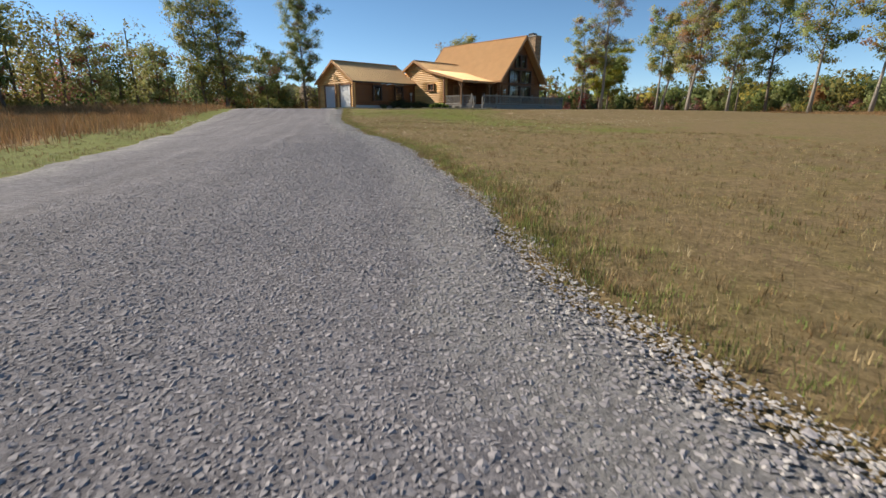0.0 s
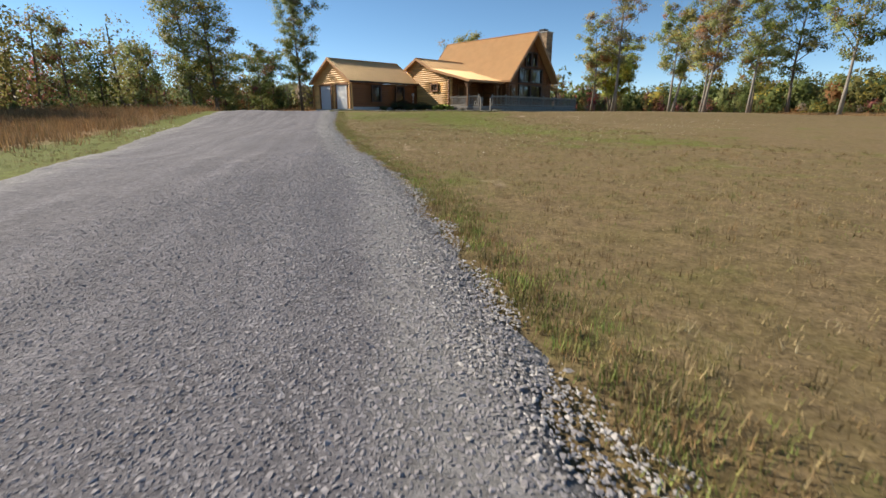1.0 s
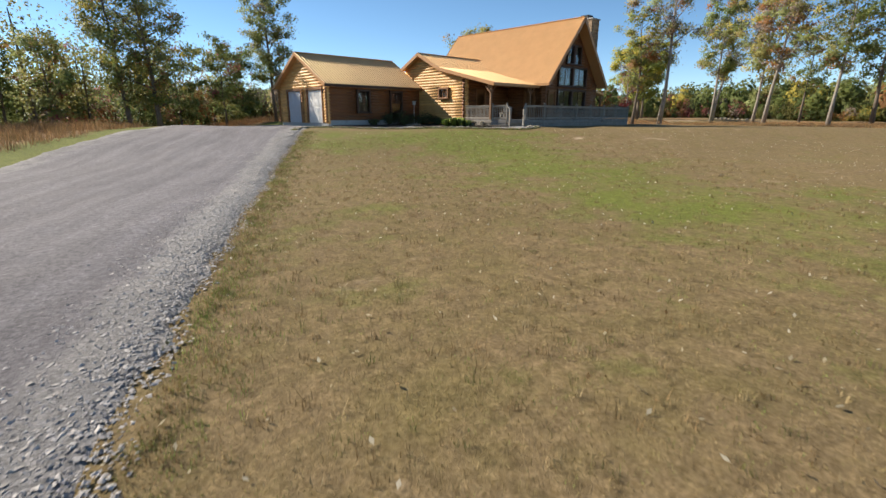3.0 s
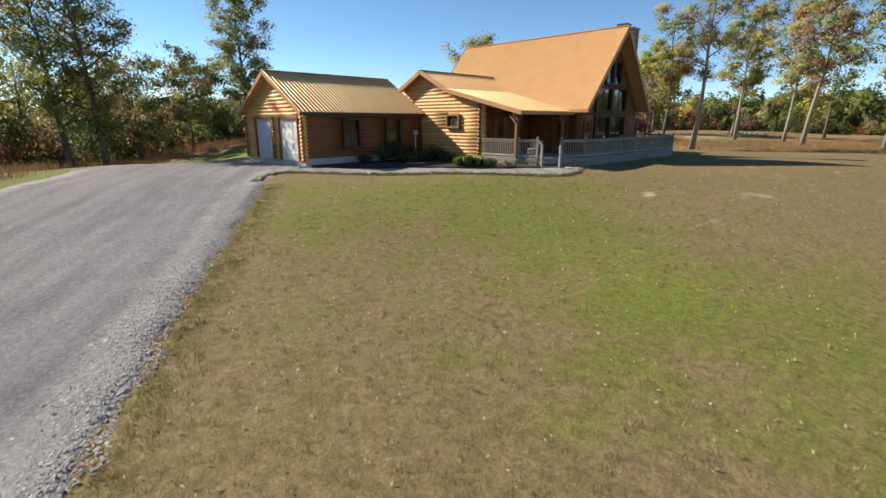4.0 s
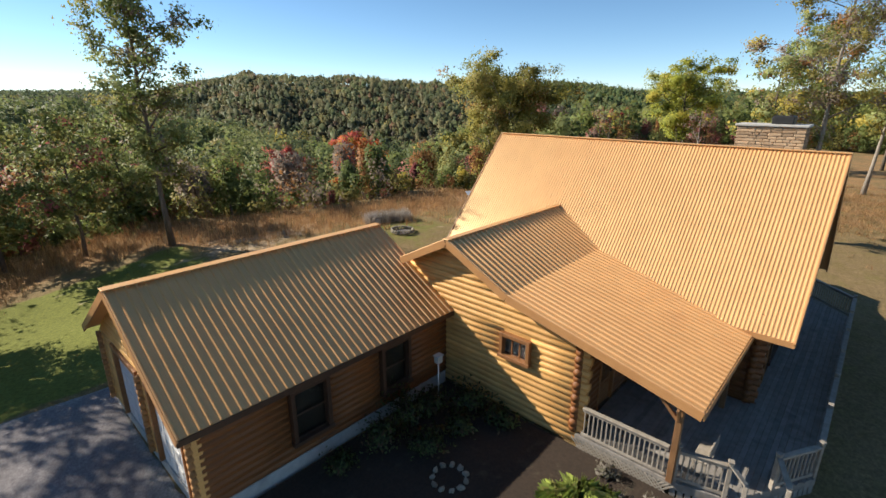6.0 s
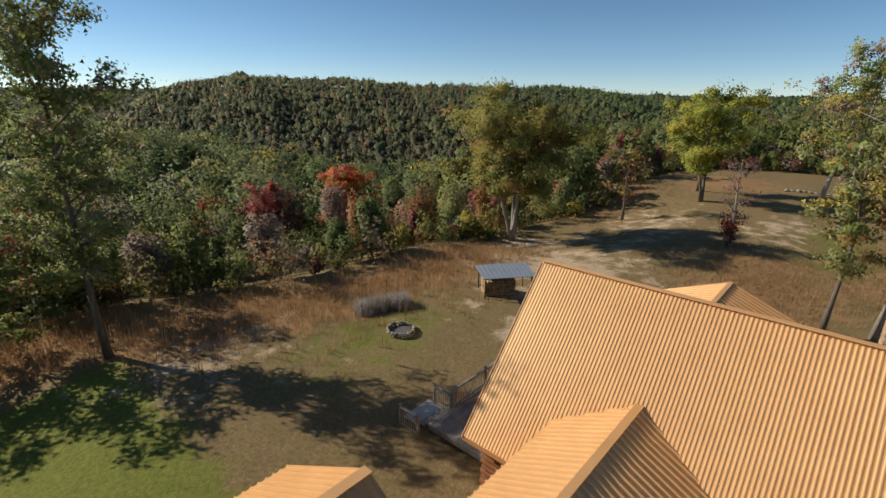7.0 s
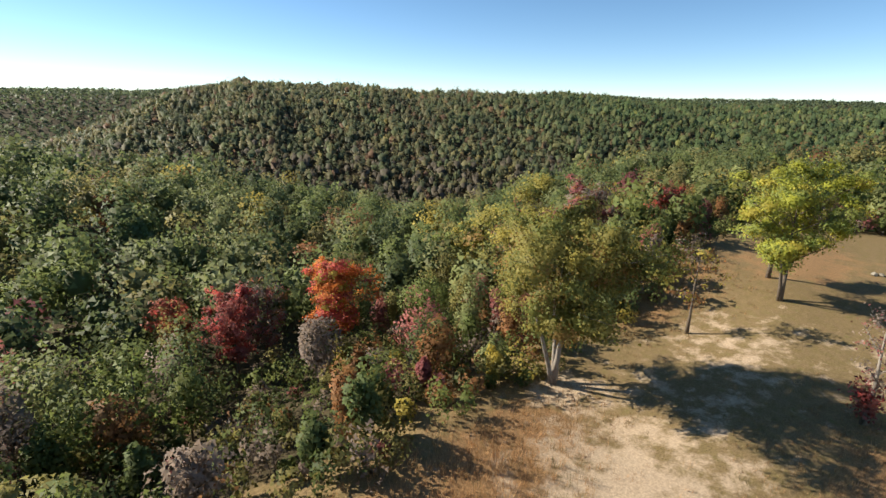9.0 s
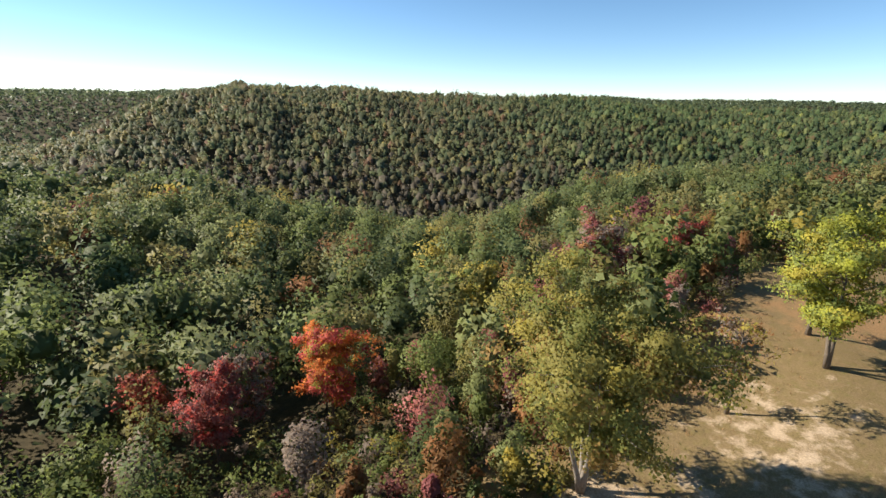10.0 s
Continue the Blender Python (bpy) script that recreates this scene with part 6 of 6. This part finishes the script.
def garden():
    pts = [(0.1, -0.55)] + PATH_IN[1:7] + [(8.2, -8.0), (8.2, -5.0), (8.2, -0.15), (0.1, -0.15)]
    n = len(pts)
    g = Geo()
    for lift in (0.1, -0.25):
        g.v += [(x, y, height(x, y) + lift) for x, y in pts]
    g.f = [tuple(range(n)), tuple(range(2 * n - 1, n - 1, -1))] + [(i, n + i, n + (i + 1) % n, (i + 1) % n) for i in range(n)]
    tagged(new("garden_bed", g.mesh("garden_bed", MULCH)), "dark mulched garden bed in the shade of the garage", "garden bed", kind="structure")
    dark = ([DEEP, (0.05, 0.06, 0.03), (0.12, 0.08, 0.05)], [3, 3, 1])
    for k, (x, y, h, w) in enumerate(((4.5, -0.9, 1.0, 1.3), (5.6, -0.95, 1.1, 1.4), (6.5, -1.0, 0.8, 1.1), (7.5, -1.7, 0.9, 1.2), (7.6, -2.9, 0.6, 0.9), (3.2, -0.85, 0.5, 0.8), (5.3, -2.0, 0.6, 1.0), (6.5, -2.3, 0.7, 1.0))):
        shrub("garden_shrub", x, y, h, w, 800, 0.085, *dark, 100 + k, "dark green rounded shrub against the garage wall", group="garden shrubs")
    bright = ([(0.28, 0.36, 0.07), (0.2, 0.28, 0.06), (0.34, 0.33, 0.1)], [3, 3, 1])
    for k, (x, y, h, w) in enumerate(((6.0, -5.7, 0.5, 0.6), (6.4, -6.1, 0.6, 0.75), (6.75, -6.5, 0.45, 0.6))):
        c = thing("day_lily_clump", x, y, height(x, y), "bright green grassy clump beside the gravel path", "plant", "grassy clumps")
        q = np.random.RandomState(120 + k)
        n = 420
        a, out = q.uniform(0, 6.28, n), q.uniform(0.15, 1.0, n) * w * 0.75
        root = np.stack([x + np.cos(a) * out * 0.25, y + np.sin(a) * out * 0.25, np.full(n, height(x, y) + 0.02)], 1)
        mid = root + np.stack([np.cos(a) * out * 0.4, np.sin(a) * out * 0.4, h * q.uniform(0.7, 1.1, n)], 1)
        tip = root + np.stack([np.cos(a) * out, np.sin(a) * out, h * q.uniform(0.35, 1.0, n)], 1)
        side = np.stack([-np.sin(a), np.cos(a), 0 * a], 1) * 0.011
        v = np.stack([root - side, root + side, mid + side, tip, mid - side], 1).reshape(-1, 3)
        me = add_mesh("foliage", v, np.arange(n * 5).reshape(n, 5), BLADES)
        set_tint(me, shades(n, *bright, q) )
        part("foliage", me, c)
    grey = ([(0.25, 0.23, 0.2), (0.17, 0.17, 0.12)], [2, 1])
    for k, (x, y) in enumerate(((7.1, -6.9), (7.5, -7.6), (7.75, -6.2))):
        shrub("dried_plant", x, y, 0.4, 0.6, 260, 0.08, *grey, 130 + k, "pale dried plant beside the porch lattice", "plant", "dried plants")
    r = random.Random(4)
    # made-up stones stand in for a pale wire ring and coiled hose
    ring = thing("hose_ring_stones", 4.9, -3.2, height(4.9, -3.2), "small ring of pale stones in place of a coiled hose in the garden bed", "stone ring")
    for k in range(11):
        a = k * 0.571
        m = pose(4.9 + 0.45 * math.cos(a), -3.2 + 0.45 * math.sin(a), height(4.9, -3.2) + 0.06, 0, 0, r.uniform(0, 180))
        part("stone", ROCKS[k % 8], ring, m=m @ Matrix.Diagonal((0.24, 0.26, 0.26, 1)))
    px, py = 7.1, -0.75
    f = thing("bird_feeder", px, py, height(px, py), "pale box feeder on a thin white pole", "feeder")
    part("pole", Geo().tube([(px, py, height(px, py) - 0.1), (px, py, 1.35)], [0.022, 0.02], 8).mesh("pole", DOOR_WHITE, True), f)
    part("box", Geo().box((px - 0.11, py - 0.09, 1.35), (px + 0.11, py + 0.09, 1.6), 0.01).mesh("box", CONCRETE), f)
    part("lid", Geo().box((px - 0.14, py - 0.12, 1.6), (px + 0.14, py + 0.12, 1.63), 0.008).mesh("lid", CONCRETE), f)
    sb = thing("splash_block", -0.15, -0.25, height(0, -0.2), "pale concrete splash block at the garage corner", "splash block")
    part("slab", Geo().box((-0.65, -0.42, height(0, -0.3) - 0.02), (0.05, -0.16, height(0, -0.3) + 0.09), 0.02).mesh("slab", CONCRETE), sb)


garden()


# ---- behind the house ----
def back_deck():
    d = thing("back_deck", 19, 6, height(19, 6), "grey board deck behind the house with steps to the lawn", "deck")
    y = 3.85
    while y < 7.75:
        part("board", Geo().box((14.9, y, 0.22), (25.4, y + 0.137, 0.255), 0.004).mesh("board", DECK), d)
        y += 0.145
    for p, q in (((14.9, 3.85), (14.9, 7.8)), ((14.9, 7.8), (25.4, 7.8)), ((25.4, 7.8), (25.4, 3.85))):
        part("rim_joist", Geo().beam((*p, 0.1), (*q, 0.1), 0.045, 0.24, 0.006).mesh("rim_joist", DECK), d)
    for i in range(2):
        part("step_tread", Geo().box((15.0, 7.83 + 0.3 * i, 0.04 - 0.16 * i), (16.4, 8.13 + 0.3 * i, 0.08 - 0.16 * i), 0.006).mesh("step_tread", RAIL), d, "pale grey step")
    part("landing", Geo().box((14.9, 8.42, -0.45), (16.5, 9.3, -0.13), 0.01).mesh("landing", CONCRETE), d, "pale concrete landing")


back_deck()
railing((16.5, 7.72), (25.35, 7.72), "weathered brown-grey railing along the back deck", "back deck railings", 0.255)
railing((14.45, 7.95), (14.45, 9.0), "short stair railing behind the house", "back deck railings", -0.2)
railing((16.55, 7.95), (16.55, 9.0), "short stair railing behind the house", "back deck railings", -0.2, posts=(True, True))


def wood_shed():
    s = thing("firewood_shed", 29.2, 13.9, height(29.2, 13.9), "open firewood shelter with a blue-grey metal roof", "shed")
    z0 = height(29.2, 13.9)
    m = Matrix.Translation((27.15, 14.2, 0)) @ pose(0, 0, 0, 0, 0, -38)
    L, W = 3.5, 2.1

    def hi(x, y):
        return 1.62 + 0.14 * y / W

    for x in (0.08, L - 0.08):
        for y in (0.12, W - 0.12):
            part("post", Geo().box((x - 0.05, y - 0.05, z0 - 0.1), (x + 0.05, y + 0.05, hi(x, y) - 0.05), 0.006).mesh("post", PLAIN_WOOD), s, m=m)
    for y in (0.12, W - 0.12):
        part("beam", Geo().beam((0, y, hi(0, y) - 0.09), (L, y, hi(0, y) - 0.09), 0.05, 0.12, 0.005).mesh("beam", PLAIN_WOOD), s, m=m)
    g = Geo()
    n = 47
    prof = [(-0.15 + (L + 0.3) * i / (n - 1), 0.008 if i % 4 == 1 or i % 4 == 2 else 0.0) for i in range(n)]
    for y in (-0.15, W + 0.15):
        g.v += [(x, y, hi(x, y) + h) for x, h in prof]
    for y in (-0.15, W + 0.15):
        g.v += [(x, y, hi(x, y) - 0.015) for x, h in prof]
    for i in range(n - 1):
        g.f += [(i, i + 1, n + i + 1, n + i), (2 * n + i, 3 * n + i, 3 * n + i + 1, 2 * n + i + 1), (i, 2 * n + i, 2 * n + i + 1, i + 1), (n + i, n + i + 1, 3 * n + i + 1, 3 * n + i)]
    g.f += [(0, n, 3 * n, 2 * n), (n - 1, 3 * n - 1, 4 * n - 1, 2 * n - 1)]
    part("roof", g.mesh("roof", BLUE_ROOF), s, "blue-grey ribbed metal roof", m)
    w = thing("firewood_stack", 28.6, 14.0, z0, "stack of split firewood under the shelter", "firewood")
    r = random.Random(2)
    logs = [Geo().tube([(0, -0.22, 0), (0, 0.22, 0)], [0.075, 0.07], k).mesh("split_log", FIREWOOD) for k in (3, 4, 5)]
    for row in range(2):
        for j in range(8):
            for i in range(15):
                q = m @ pose(0.2 + i * 0.15 + r.uniform(-0.02, 0.02), 0.62 + row * 0.6, z0 + 0.09 + j * 0.135, 0, r.uniform(0, 180), r.uniform(-5, 5))
                part("split_log", logs[r.randrange(3)], w, m=q)


wood_shed()


def fire_pit():
    x, y = 19.95, 14.85
    p = thing("fire_pit", x, y, height(x, y), "round fire pit ringed with stacked stones", "fire pit")
    part("ash_bed", Geo().tube([(x, y, height(x, y) - 0.1), (x, y, height(x, y) + 0.06)], [0.68, 0.66], 24).mesh("ash_bed", ASH), p, "grey ash and charcoal")
    r = random.Random(6)
    for row in range(2):
        for k in range(20):
            a = (k + 0.5 * row) * 2 * math.pi / 20
            m = pose(x + 0.78 * math.cos(a), y + 0.78 * math.sin(a), height(x, y) + 0.09 + 0.14 * row, r.uniform(-8, 8), r.uniform(-8, 8), math.degrees(a) + 90)
            part("stone", ROCKS[r.randrange(8)], p, m=m @ Matrix.Diagonal((0.29, 0.3, 0.34, 1)))


fire_pit()


def stalk_bed():
    """The patch of upright grey stalks on the back lawn."""
    r = np.random.RandomState(14)
    n = 520
    t, w = r.uniform(0, 1, n), r.normal(0, 0.32, n)
    X, Y = 19.7 + 3.3 * t + w * 0.35, 18.8 - 1.25 * t + w * 0.9
    tone = shades(n, [(0.6, 0.56, 0.52), (0.42, 0.38, 0.35), (0.2, 0.17, 0.13)], [4, 3, 1.5], r)
    blades("ornamental_grass", X, Y, r.uniform(0.55, 1.05, n), 0.06, 8, 0.022, tone, r, "bed of upright grey dried stalks on the back lawn", "plants")


stalk_bed()


def rock_bed():
    b = thing("rock_garden_bed", 34.7, 4.0, height(34.7, 4.0), "long narrow bed under dark sheeting, edged with pale rocks", "garden bed")
    g = Geo()
    n = 14
    for k in range(n):
        t = k / (n - 1)
        x, y = 34.6 + 0.25 * t, 6.5 - 5.0 * t
        for side in (-1, -0.4, 0.4, 1):
            g.v.append((x + side * 0.5, y, height(x, y) + 0.05 + 0.09 * (1 - side * side) + 0.03 * math.sin(5 * k + side * 3)))
    for k in range(n - 1):
        for j in range(3):
            a = k * 4 + j
            g.f.append((a, a + 4, a + 5, a + 1))
    part("sheeting", g.mesh("sheeting", SLATE, True), b, "crumpled blue-grey sheeting")
    r = random.Random(12)
    for k in range(26):
        t = r.random() ** 1.4
        side = r.choice((-1, 1))
        x, y = 34.6 + 0.25 * t + side * r.uniform(0.5, 0.7), 6.6 - 5.2 * t
        s = r.uniform(0.2, 0.42)
        part("rock", ROCKS[k % 8], b, m=pose(x, y, height(x, y) + s * 0.12, 0, 0, r.uniform(0, 180)) @ Matrix.Diagonal((s, s, s, 1)))


rock_bed()


def boulders():
    r = random.Random(15)
    for k in range(9):
        x, y = 95 + k * 0.2, 5.6 - k * 0.75
        s = r.uniform(0.6, 1.1)
        o = new("boulder", ROCKS[k % 8])
        o.matrix_basis = pose(x, y, height(x, y) + s * 0.12, 0, 0, r.uniform(0, 180)) @ Matrix.Diagonal((s, s, s, 1))
        tagged(o, "pale boulder in a row beside the field track", "boulder", "row of boulders")
    for k, (x, y, a) in enumerate(((38.9, 0.2, 20), (39.1, 0.55, 32), (38.4, -1.2, -15))):
        o = new("plank", Geo().box((-0.7, -0.09, 0), (0.7, 0.09, 0.05), 0.006).mesh("plank", RAIL))
        o.matrix_basis = pose(x, y, height(x, y) + 0.02, 0, 0, a)
        tagged(o, "weathered grey plank lying in the sedge", "plank", "loose planks")


boulders()
